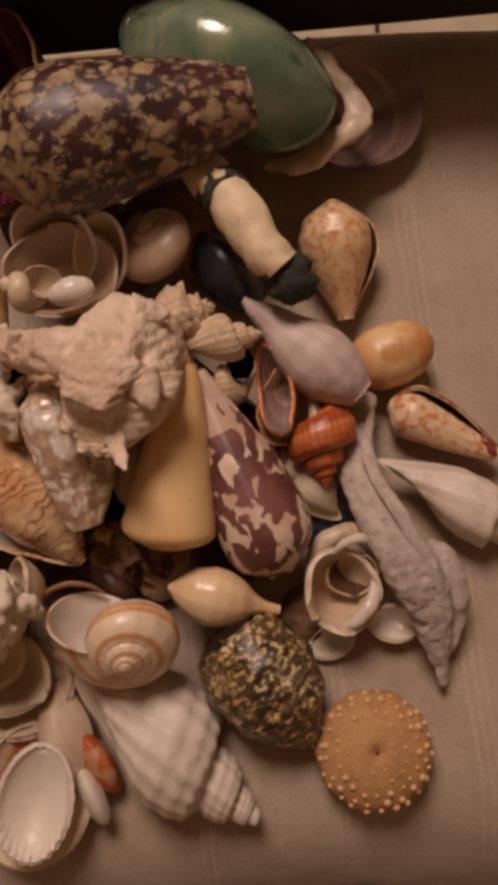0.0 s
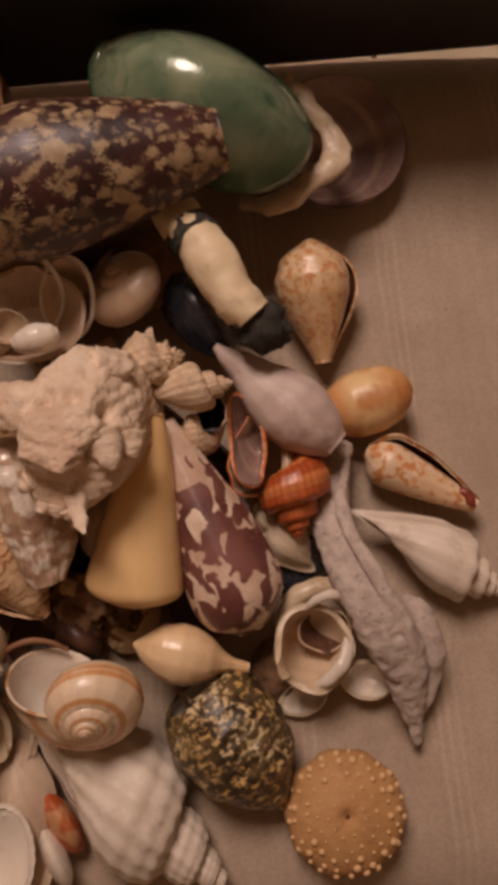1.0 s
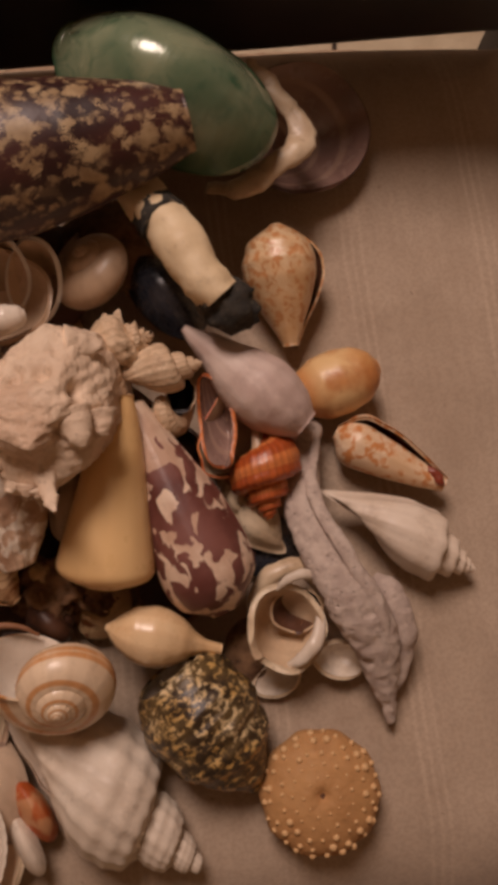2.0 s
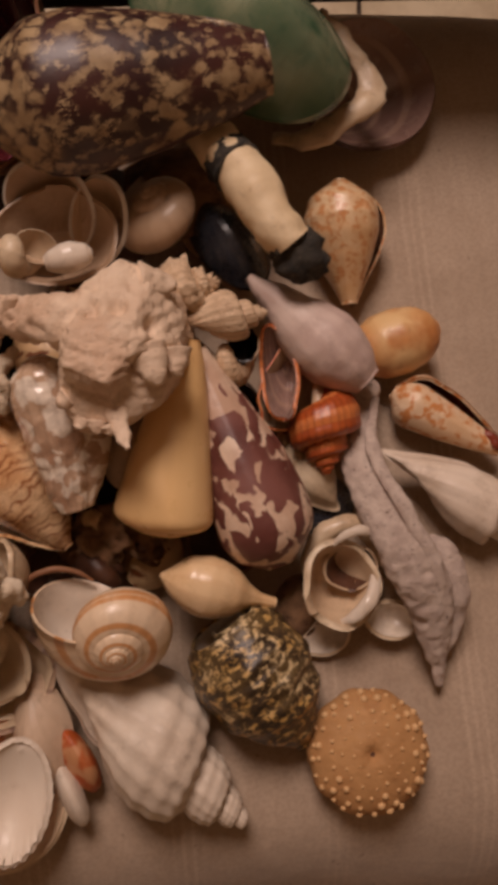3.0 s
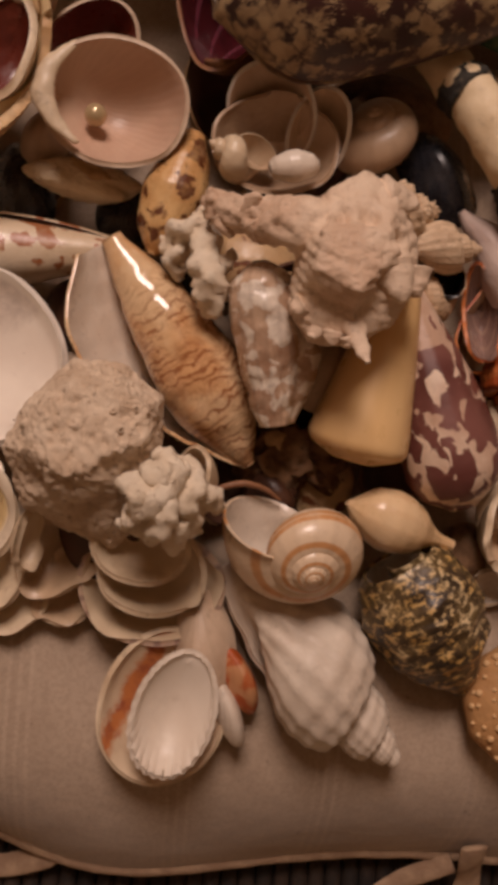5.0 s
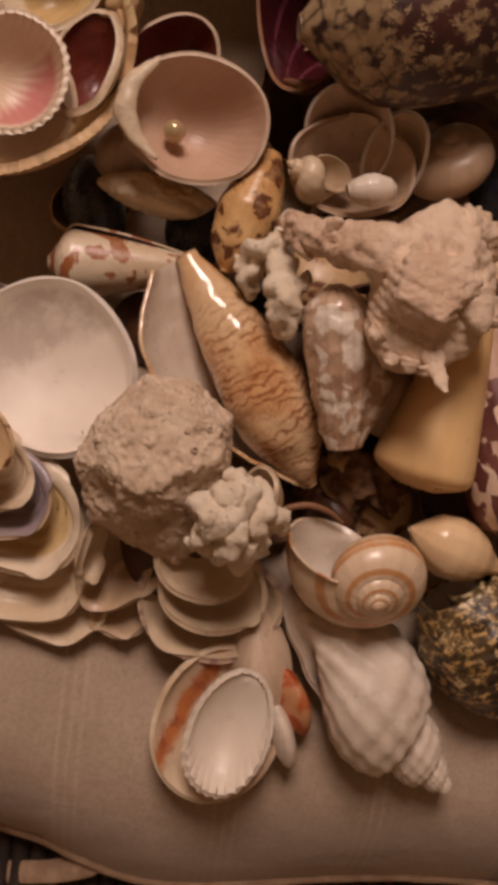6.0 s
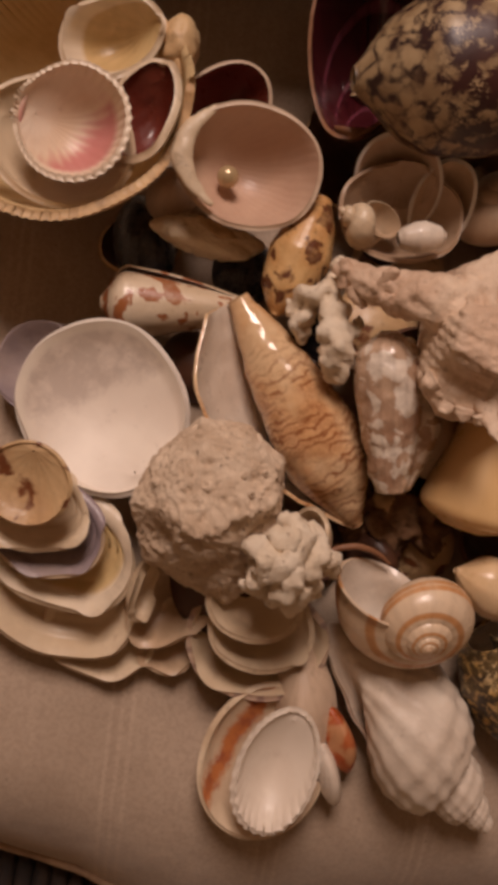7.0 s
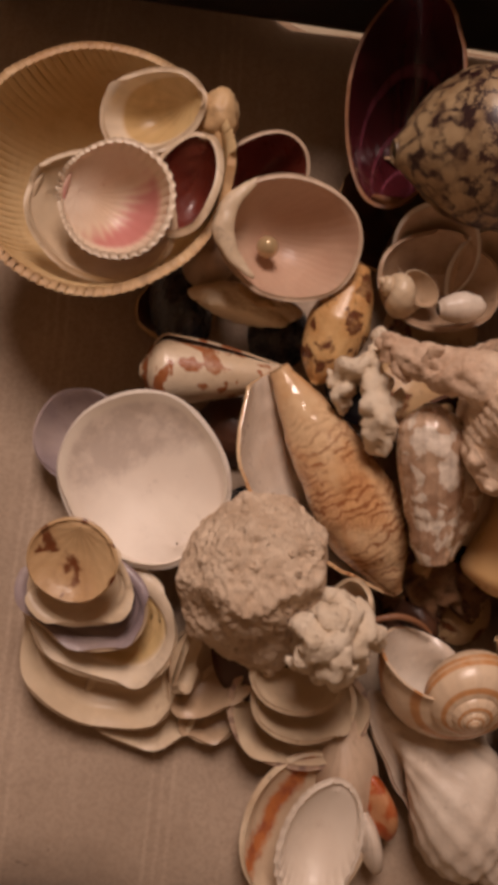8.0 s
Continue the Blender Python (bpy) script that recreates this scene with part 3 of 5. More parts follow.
def valve_mesh(wide, tall, deep, thick=0.0016, ribs=0, rib=0.0, rings=0, ring=0.0, beak=0.12, crenate=0.0, skew=0.0, power=2.0,
               na=112, ns=26, up=True, rough=0.0, seed=3.0, wobble=0.03, edge_ribs=False, round_off=0.95):
    """One valve of a clam: a domed sheet whose ribs fan from the beak at +y. up: hollow side towards +z."""
    a = np.linspace(0, 2 * math.pi, na, endpoint=False)
    s = np.linspace(0.015, 1, ns) ** 0.85
    ex = np.sign(np.cos(a)) * np.abs(np.cos(a)) ** 0.94
    ey = np.sign(np.sin(a)) * np.abs(np.sin(a)) ** 0.94
    taper = 1 - 0.16 * np.clip(ey, 0, 1) ** 2
    wob = np.array([1 + wobble * noise.noise(Vector((math.cos(q) * 1.3, math.sin(q) * 1.3, seed + wide * 900))) for q in a])
    mx, my = (ex * taper + skew * np.clip(ey, 0, 1)) * wob, ey * wob
    u = np.array([skew * 0.9, 0.86])
    S, A = np.meshgrid(s, a, indexing="ij")
    x = u[0] + S * (mx[None] - u[0])
    y = u[1] + S * (my[None] - u[1])
    low = np.clip(0.9 - y, 0, 1)
    rho = np.clip(S, 0, 1)
    near = np.sqrt((x - u[0]) ** 2 + (y - u[1]) ** 2)
    rr = np.sqrt(np.clip((x - skew * np.clip(y, 0, 1)) ** 2 + y ** 2, 0, 1.1))
    dome = np.clip(1 - rr ** power, 0, 1) ** round_off
    z = dome + beak * np.exp(-(near / 0.28) ** 2)
    fan = np.arctan2(x - u[0], -(y - u[1]))
    if ribs:
        k = np.cos(ribs * fan) * np.clip(S * 1.5, 0, 1)
        z = z + rib * k * (S ** 14 if edge_ribs else 0.35 + 0.65 * S)
        grow = 1 + crenate * k * np.clip((S - 0.8) * 5, 0, 1)
        x, y = u[0] + (x - u[0]) * grow, u[1] + (y - u[1]) * grow
    if rings:
        z = z + ring * np.cos(2 * math.pi * rings * S ** 1.3) * np.clip(S * 2, 0, 1)
    lean = np.array([noise.noise(Vector((math.cos(q), math.sin(q), seed * 2 - wide * 700))) for q in a])
    z = z + wobble * 2.2 * lean[None] * S ** 2
    P = np.stack([x * wide / 2, y * tall / 2, z * deep * (-1 if up else 1)], -1)
    if rough:
        P[..., 2] += bumps(P, rough, wide * 0.12, seed, 3)
    th = thick * (0.5 + 1.2 * np.clip(1.1 - S, 0, 1) + 0.6 * np.clip((S - 0.85) * 6, 0, 1))
    verts, faces, slots = sheet(P, th, True, -1.0 if up else 1.0)
    uv = grid_uv(ns, na, s, 0.5 - np.abs(a / (2 * math.pi) - 0.5))[:, ::-1]
    return verts, faces, slots, uv


def valve(name, label, centre, hinge, normal, wide, tall, deep, mats, up=True, category="seashell", hinge_part=True, **kw):
    """A loose valve as a thing: mats are (outside, inside)."""
    ob = thing(name, label, category, valve_pose(centre, hinge, normal), "shells on the cushion")
    verts, faces, slots, uv = valve_mesh(wide, tall, deep, up=up, **kw)
    pieces(ob, verts, faces, ("outer_face", "inner_face"), slots, mats, uv)
    if hinge_part:
        bm = bmesh.new()
        bmesh.ops.create_uvsphere(bm, u_segments=14, v_segments=8, radius=0.5)
        for v in bm.verts:
            v.co = Vector((v.co.x * wide * 0.30, v.co.y * tall * 0.05 - 0.10 * (v.co.x ** 2) * tall, v.co.z * deep * 0.20))
        part("hinge", bm, mats[0], ob, m=pose(0, tall * 0.455, (-1 if up else 1) * deep * 0.16))
    return ob


def mouth(ob, centre, hinge, normal, wide, tall, deep, mats, **kw):
    """The flared mouth of a shell: its outer lip and lining as parts of the shell."""
    verts, faces, slots, uv = valve_mesh(wide, tall, deep, **kw)
    m = np.array(ob.matrix_basis.inverted() @ valve_pose(centre, hinge, normal))
    pieces(ob, verts @ m[:3, :3].T + m[:3, 3], faces, ("outer_lip", "mouth_lining"), slots, mats, uv)


def lump_mesh(rx, ry, rz, amount, size, seed=1.0, sub=5, ridged=False, octaves=4, spikes=0.0):
    bm = bmesh.new()
    bmesh.ops.create_icosphere(bm, subdivisions=sub, radius=1.0)
    for v in bm.verts:
        d = v.co.copy()
        p = Vector((d.x * rx, d.y * ry, d.z * rz))
        q = p / size + Vector((seed, -seed, seed * 2))
        k = noise.fractal(q, 1.0, 2.0, octaves)
        if ridged:
            k = 0.5 - abs(k) * 1.6
        if spikes:
            k += spikes * max(0.0, noise.noise(p / (size * 0.8) + Vector((7, seed, 1)))) ** 2 * 3
        k += 0.30 * (0.4 - abs(noise.fractal(p / (size * 0.28) + Vector((seed, 3, 1)), 1.0, 2.0, 3)) * 1.4)
        v.co = p + d * k * amount
    return bm


def star_mesh(centre, radii, reach, sub=5, rough=0.0, size=0.01, seed=1.0, facets=(), ridged=0.0):
    """A lump about a centre: reach = (place, width) draws it out to that place, (place, width, amount) dents or swells it there;
    facets = (place, normal) cut it flat."""
    bm = bmesh.new()
    bmesh.ops.create_icosphere(bm, subdivisions=sub, radius=1.0)
    c, r = Vector(centre), Vector(radii)
    pulls = []
    for q in reach:
        u = Vector([(q[0][i] - c[i]) / r[i] for i in range(3)])
        pulls.append((u.normalized(), q[2] if len(q) > 2 else u.length - 1, q[1] ** 2 / 2, len(q) > 2))
    cuts = [(Vector(p), Vector(n).normalized()) for p, n in facets]
    for v in bm.verts:
        d = v.co.normalized()
        out, add = 0.0, 0.0
        for u, amount, w, dent in pulls:
            k = amount * math.exp(-(1 - d.dot(u)) / w)
            if dent:
                add += k
            elif abs(k) > abs(out):
                out = k
        k = 1 + out + add
        p = Vector((d.x * r.x * k, d.y * r.y * k, d.z * r.z * k)) + c
        for q, n in cuts:
            h = (p - q).dot(n)
            if h > 0:
                p -= n * h * 0.9
        if rough:
            f = noise.fractal(p / size + Vector((seed, -seed, seed)), 1.0, 2.0, 4)
            g = 0.4 - abs(noise.fractal(p / (size * 0.6) + Vector((seed, 5, 2)), 1.0, 2.0, 3)) * 1.6
            p += d * rough * (f * (1 - ridged) + g * ridged)
        v.co = p
    return bm


def hull_mesh(points, dents=(), rounds=4, soften=3, rough=0.001, size=0.004, seed=1.0, ridged=0.4, cords=None):
    """An angular lump: the hull of its corners, cut fine, its edges worn round, dented at (place, radius, depth)."""
    bm = bmesh.new()
    for p in points:
        bm.verts.new(p)
    bmesh.ops.convex_hull(bm, input=bm.verts[:])
    bmesh.ops.delete(bm, geom=[v for v in bm.verts if not v.link_faces], context="VERTS")
    for k in range(rounds):
        long = [q for q in bm.edges if q.calc_length() > 0.0011]
        bmesh.ops.subdivide_edges(bm, edges=long, cuts=1, use_grid_fill=True)
        bmesh.ops.triangulate(bm, faces=bm.faces[:])
    for k in range(soften):
        bmesh.ops.smooth_vert(bm, verts=bm.verts[:], factor=0.5, use_axis_x=True, use_axis_y=True, use_axis_z=True)
    bm.normal_update()
    moved = []
    for v in bm.verts:
        p = v.co
        f = noise.fractal(p / size + Vector((seed, -seed, seed)), 1.0, 2.0, 4)
        g = 0.4 - abs(noise.fractal(p / (size * 0.7) + Vector((seed, 5, 2)), 1.0, 2.0, 3)) * 1.6
        h = rough * (f * (1 - ridged) + g * ridged)
        if cords:
            h += cords[2] * math.sin(2 * math.pi * p.dot(Vector(cords[0])) / cords[1] + 3 * noise.noise(p / 0.012))
        for q, r, deep in dents:
            d = (p - Vector(q)).length / r
            if d < 2.5:
                h -= deep * math.exp(-d * d)
        moved.append(p + v.normal * h)
    for v, p in zip(bm.verts, moved):
        v.co = p
    return bm


def tube_mesh(points, radii, n=20, amount=0.0, size=0.01, seed=1.0, flat=1.0, per=8, ridged=False):
    """A bent, tapered tube through the points, with rounded ends."""
    pts = np.array(points, float)
    rad = np.array(radii, float)
    t = np.linspace(0, len(pts) - 1, (len(pts) - 1) * per + 1)

    def glide(values):
        i = np.clip(t.astype(int), 0, len(values) - 2)
        f = (t - i)[:, None]
        p0, p1, p2, p3 = (values[np.clip(i + d, 0, len(values) - 1)] for d in (-1, 0, 1, 2))
        return 0.5 * (2 * p1 + (p2 - p0) * f + (2 * p0 - 5 * p1 + 4 * p2 - p3) * f ** 2 + (3 * p1 - p0 - 3 * p2 + p3) * f ** 3)

    c, r = glide(pts), np.maximum(glide(rad[:, None])[:, 0], 1e-5)
    d = unit(np.gradient(c, axis=0))
    side = unit(np.cross(d, (0.03, 0.02, 1.0)))
    upw = np.cross(side, d)
    bm = bmesh.new()
    rings = []
    for k in range(len(c)):
        ring = []
        for j in range(n):
            a = 2 * math.pi * j / n
            o = side[k] * math.cos(a) * r[k] + upw[k] * math.sin(a) * r[k] * flat
            p = Vector(c[k] + o)
            if amount:
                v = noise.fractal(p / size + Vector((seed, 0, seed)), 1.0, 2.0, 4)
                v = 0.4 - abs(v) * 1.5 if ridged else v
                p += Vector(o).normalized() * v * amount
            ring.append(bm.verts.new(p))
        rings.append(ring)
    for r0, r1 in zip(rings, rings[1:]):
        for j in range(n):
            bm.faces.new((r0[j], r0[(j + 1) % n], r1[(j + 1) % n], r1[j]))
    bm.faces.new(rings[0][::-1])
    bm.faces.new(rings[-1])
    return bm


def box_mesh(x0, x1, y0, y1, z0, z1, bevel=0.0, segments=2):
    bm = bmesh.new()
    bmesh.ops.create_cube(bm, size=1.0)
    for v in bm.verts:
        v.co = Vector(((x0 + x1) / 2 + v.co.x * (x1 - x0), (y0 + y1) / 2 + v.co.y * (y1 - y0), (z0 + z1) / 2 + v.co.z * (z1 - z0)))
    if bevel:
        bmesh.ops.bevel(bm, geom=bm.edges[:], offset=bevel, segments=segments, affect="EDGES", profile=0.5)
    return bm


def rel(ob, p):
    """A world place in a thing's own space (the thing has no parent)."""
    return ob.matrix_basis.inverted() @ Vector(p)


# ---- the setting ----
FLOOR = -0.50


def setting():
    floor = thing("floor", "pale glazed floor tiles with dark joints", "floor", pose(0, 0, FLOOR), kind="structure")
    part("grout", box_mesh(-2.2, 2.2, -2.2, 2.4, -0.1, -0.003), GROUT, floor, smooth=False)
    bm = box_mesh(-0.1485, 0.1485, -0.1485, 0.1485, -0.05, 0.0, 0.002)
    me = bpy.data.meshes.new("tile")
    bm.to_mesh(me)
    bm.free()
    me.materials.append(TILE)
    for i in range(-6, 7):
        for j in range(-6, 7):
            ob = new("tile", me)
            ob.parent = floor
            ob.matrix_basis = pose(i * 0.302 + TILE_X, j * 0.302 + TILE_Y, 0)
    # Walls and ceiling stay out of view, added to close the room and bounce light.
    for name, box in (("wall_north", (-2.2, 2.2, 2.4, 2.5, 0, 2.6)), ("wall_south", (-2.2, 2.2, -2.3, -2.2, 0, 2.6)),
                      ("wall_east", (2.2, 2.3, -2.3, 2.5, 0, 2.6)), ("wall_west", (-2.3, -2.2, -2.3, 2.5, 0, 2.6)),
                      ("ceiling", (-2.3, 2.3, -2.3, 2.5, 2.6, 2.7))):
        me = bpy.data.meshes.new(name)
        bm = box_mesh(*box)
        bm.to_mesh(me)
        bm.free()
        me.materials.append(PLASTER)
        ob = new(name, me)
        ob.matrix_basis = pose(0, 0, FLOOR)
        tagged(ob, "unseen plain warm plaster " + ("ceiling" if name == "ceiling" else "wall of the room"), name.split("_")[0], kind="structure")


TILE_X, TILE_Y = 0.0, 0.0
setting()

CUSHION = pose(-0.05, 0.093, 0, 0, 0, 6)
HALF_X, HALF_Y, DROP = 0.268, 0.230, 0.050


def cushion_top(x, y):
    """Height of the cushion's upper face, slightly domed, falling off at its rim."""
    d = max(min(HALF_X - abs(x), HALF_Y - abs(y)), 0.0)
    k = 1 - max(0.0, 1 - d / 0.070) ** 2.4
    puff = 0.75 * min(max((-x / HALF_X - 0.31) / 0.2, 0), 1) * max(0.0, y / HALF_Y) ** 3
    return -DROP * (1 - k) * (1 - puff) + 0.0012 * math.sin(x * 31 + 1) * math.sin(y * 27)


def build_cushion():
    ob = thing("seat_cushion", "grey-brown striped cotton seat cushion with piped edge", "cushion", CUSHION)
    nx, ny = 130, 130
    bm = bmesh.new()
    grid = []
    for x in np.linspace(-HALF_X, HALF_X, nx):
        row = []
        for y in np.linspace(-HALF_Y, HALF_Y, ny):
            u, v = x / HALF_X, y / HALF_Y
            k = 1 - (0.10 if u < 0 else 0.06) * (u * u) * (v * v)
            wav = 0.0045 * math.sin(x * 26 + 0.6) * max(0, -v) ** 6
            wav += 0.035 * min(max((-u - 0.31) / 0.2, 0), 1) * max(0, v) ** 5
            wav += 0.12 * min(max(-u - 0.24, 0), 0.23) ** 1.6 * max(0, -v) ** 6
            row.append(bm.verts.new((x * k, y * k + wav, cushion_top(x, y) + 0.0010 * noise.noise(Vector((x, y, 0)) * 30))))
        grid.append(row)
    for i in range(nx - 1):
        for j in range(ny - 1):
            bm.faces.new((grid[i][j], grid[i + 1][j], grid[i + 1][j + 1], grid[i][j + 1]))
    border = [grid[i][0].co.copy() for i in range(nx)] + [grid[-1][j].co.copy() for j in range(1, ny)] \
        + [grid[i][-1].co.copy() for i in range(nx - 2, -1, -1)] + [grid[0][j].co.copy() for j in range(ny - 2, 0, -1)]
    part("cover", bm, COTTON, ob)
    bm = bmesh.new()
    rings = [[bm.verts.new(Vector((p.x * k, p.y * k, -DROP - dz))) for p in border] for k, dz in ((1, 0.0), (0.97, 0.012), (0.88, 0.016))]
    for r0, r1 in zip(rings, rings[1:]):
        for i in range(len(r0)):
            j = (i + 1) % len(r0)
            bm.faces.new((r0[j], r0[i], r1[i], r1[j]))
    bm.faces.new(rings[-1][::-1])
    part("underside", bm, COTTON, ob)
    loop = border[::5] + [border[0]]
    part("piping", tube_mesh([(p.x, p.y, p.z - 0.001) for p in loop], [0.0030] * len(loop), 10, 0.0005, 0.01, per=4), PIPING, ob)
    return ob


build_cushion()


# ---- the chair ----
def build_chair():
    ob = thing("dining_chair", "dark wooden chair with a woven seat under the cushion", "chair", pose(-0.05, 0.085, FLOOR, 0, 0, 6))
    z = -FLOOR
    seat = part("seat", box_mesh(-0.27, 0.27, -0.262, 0.215, z - 0.115, z - 0.070, 0.006), SEAT, ob, "dark woven seat")
    for i in range(66):
        x = -0.260 + i * 0.008
        part("strand", tube_mesh([(x, -0.264, z - 0.108), (x, -0.258, z - 0.070), (x + 0.001, -0.20, z - 0.0685)], [0.0042] * 3, 8, 0.0004, 0.01, per=4), SEAT, seat)
    for x in (-0.215, 0.215):
        part("front_leg", box_mesh(x - 0.02, x + 0.02, -0.245, -0.205, 0.001, z - 0.117, 0.004), BACK, ob)
        part("back_leg", box_mesh(x - 0.02 + 0.08 * (x > 0), x + 0.02 + 0.08 * (x > 0), 0.256, 0.296, 0.001, z + 0.16, 0.004), BACK, ob)
    part("backrest_rail", box_mesh(-0.26, 0.34, 0.178, 0.255, z + 0.030, z + 0.120, 0.008), BACK, ob, "dark stained backrest rail")
    return ob


build_chair()


def build_strap(points, width):
    ob = thing("cushion_tie", "beige cotton tie strap hanging from the cushion edge", "strap", pose(0, 0, 0))
    part("strap", tube_mesh(points, [width / 2] * len(points), 12, 0.0006, 0.01, flat=0.22), PIPING, ob)
    return ob


build_strap([(0.0542, -0.1153, -0.0300), (0.0557, -0.1225, -0.0360), (0.0598, -0.1355, -0.0500), (0.0614, -0.1581, -0.0580)], 0.0125)
build_strap([(0.0510, -0.1265, -0.0460), (0.0397, -0.1334, -0.0520), (0.0284, -0.1423, -0.0580), (0.0109, -0.1554, -0.0580)], 0.0095)
build_strap([(-0.1213, -0.1393, -0.0500), (-0.1298, -0.1455, -0.0540), (-0.1442, -0.1514, -0.0600), (-0.1616, -0.1557, -0.0660)], 0.0100)


# ---- snails and cones, on the right of the heap ----
def build_urchin():
    c, r = (0.0521, -0.0505, 0.0120), 0.0244
    ob = thing("sea_urchin", "sandy orange dried sea urchin with pale knobs", "sea urchin", pose(*c), "shells on the cushion")
    bm = bmesh.new()
    bmesh.ops.create_uvsphere(bm, u_segments=80, v_segments=44, radius=1.0)
    for v in bm.verts:
        a = math.atan2(v.co.y, v.co.x)
        d = math.hypot(v.co.x, v.co.y)
        k = 1 + 0.02 * math.cos(10 * a) * d
        z = v.co.z * 0.0125 * (0.9 if v.co.z < 0 else 1.0)
        if v.co.z > 0:
            z -= 0.0035 * math.exp(-(d / 0.10) ** 2)
        v.co = Vector((v.co.x * r * k, v.co.y * r * k, z + 0.0003 * noise.noise(v.co * 14)))
    part("test", bm, URCHIN, ob)
    bm = bmesh.new()
    bmesh.ops.create_circle(bm, cap_ends=True, segments=16, radius=0.0017)
    part("pore", bm, DARKIN, ob, "dark central pore", m=pose(0, 0, 0.0098) @ Matrix.Diagonal((1.25, 1.15, 1, 1)))
    me = bpy.data.meshes.new("tubercle")
    bm = bmesh.new()
    bmesh.ops.create_icosphere(bm, subdivisions=2, radius=1.0)
    bm.to_mesh(me)
    bm.free()
    me.materials.append(TUBER)
    me.polygons.foreach_set("use_smooth", [True] * len(me.polygons))
    rng = random.Random(4)
    for ring, (d, size) in enumerate(((0.30, 0.0006), (0.50, 0.0008), (0.68, 0.0013), (0.83, 0.0016), (0.94, 0.0015))):
        count = (10, 15, 20, 20, 25)[ring]
        for i in range(count):
            a = 2 * math.pi * (i + 0.5 * (ring % 2) + rng.uniform(-0.15, 0.15)) / count
            dd = d + rng.uniform(-0.03, 0.03)
            z = 0.0125 * math.sqrt(max(0, 1 - dd * dd))
            q = new("tubercle", me)
            q.parent = ob
            s = size * rng.uniform(0.6, 1.15)
            q.matrix_basis = pose(dd * r * math.cos(a), dd * r * math.sin(a), z) @ Matrix.Diagonal((s, s, s, 1))
    return ob


build_urchin()

snail("turban_shell", "mottled green, yellow and black turban snail shell", "seashell",
      rolled((0.0269, -0.0484, 0.0120), (-0.0089, -0.0031, 0.0260), 0.0483, 180, None,
             ((0, 0.30), (0.06, 0.40), (0.25, 0.49), (0.45, 0.5), (0.62, 0.44), (0.74, 0.36), (0.86, 0.22), (0.95, 0.12), (1, 0.05)), 0.08, spire=0.55, steps=4, rough=0.0016), (TURBAN, INNER))
snail("whelk_shell", "dull white ribbed whelk shell lying on its side", "seashell",
      coil((0.0047, -0.0791, 0.0100), (-0.0787, -0.0194, 0.0200), 0.0510, -90, None, 3.7, 1.88, 0.72, 0.72, 0.34, 0.82, canal=0.6,
           ribs=16, rib=0.045, cords=14, cord=0.024, shoulder=0.12, nu=320, nv=72), (WHITE, INNER))
snail("banded_snail_shell", "cream land snail shell with orange spiral bands", "seashell",
      coil((-0.0463, -0.0164, 0.0600), (-0.0507, 0.0127, 0.0280), 0.0525, 75, None, 5.0, 1.95, 0.68, 0.60, 0.55, 0.5), (BANDED, INNER))
snail("peach_fig_shell", "glossy peach fig-shaped shell with a pointed tail", "seashell",
      rolled((-0.0328, 0.0156, 0.0360), (0.0124, 0.0064, 0.0260), 0.0250, 180, None,
             ((0, 0.09), (0.14, 0.11), (0.24, 0.20), (0.36, 0.38), (0.5, 0.48), (0.62, 0.5), (0.78, 0.42), (0.9, 0.24), (1, 0.03)), 0.05, spire=0.3, steps=3), (ONION, INNER))
snail("blotched_cone_shell", "maroon cone shell with white blotches", "seashell",
      rolled((0.0134, 0.0210, 0.0300), (-0.0238, 0.1022, 0.0460), 0.0401, -80, None,
             ((0, 0.14), (0.25, 0.27), (0.5, 0.40), (0.72, 0.49), (0.84, 0.5), (0.92, 0.42), (1, 0.12)), 0.2, spire=0.12, steps=6, flare=0.06), (BLOTCH, INNER))
snail("yellow_cone_shell", "smooth honey-yellow cone shell standing on its spire", "seashell",
      rolled((-0.0337, 0.0316, 0.0380), (-0.0259, 0.1030, 0.0600), 0.0412, 180, None,
             ((0, 0.12), (0.12, 0.20), (0.3, 0.28), (0.6, 0.39), (0.84, 0.48), (0.92, 0.5), (0.97, 0.40), (1, 0.15)), 0.1, spire=0.06), (YELLOW, INNER))
snail("lilac_conch_shell", "smooth lilac-grey conch shell", "seashell",
      rolled((-0.0024, 0.1358, 0.0440), (0.0477, 0.0961, 0.0360), 0.0321, 180, None,
             ((0, 0.20), (0.10, 0.36), (0.25, 0.48), (0.38, 0.5), (0.55, 0.41), (0.7, 0.29), (0.85, 0.17), (1, 0.05)), 0.08, spire=0.5, steps=3, rough=0.0003), (LILAC, INNER))
snail("tan_olive_shell", "glossy orange-tan bubble shell with a cream saddle", "seashell",
      rolled((0.0424, 0.1111, 0.0180), (0.0820, 0.1264, 0.0200), 0.0301, 180, None,
             ((0, 0.10), (0.06, 0.28), (0.2, 0.43), (0.42, 0.5), (0.65, 0.48), (0.85, 0.34), (0.95, 0.18), (1, 0.03)), 0.06, spire=0.2, steps=3), (TAN, INNER))
snail("orange_whelk_shell", "orange ribbed whelk shell with an open pale mouth", "seashell",
      coil((0.0328, 0.0582, 0.0280), (0.0229, 0.1127, 0.0340), 0.0420, 85, None, 5.0, 1.72, 0.58, 0.72, 0.44, 0.78, canal=0.5,
           ribs=11, rib=0.10, cords=10, cord=0.022, shoulder=0.25), (ORANGE, TANIN))
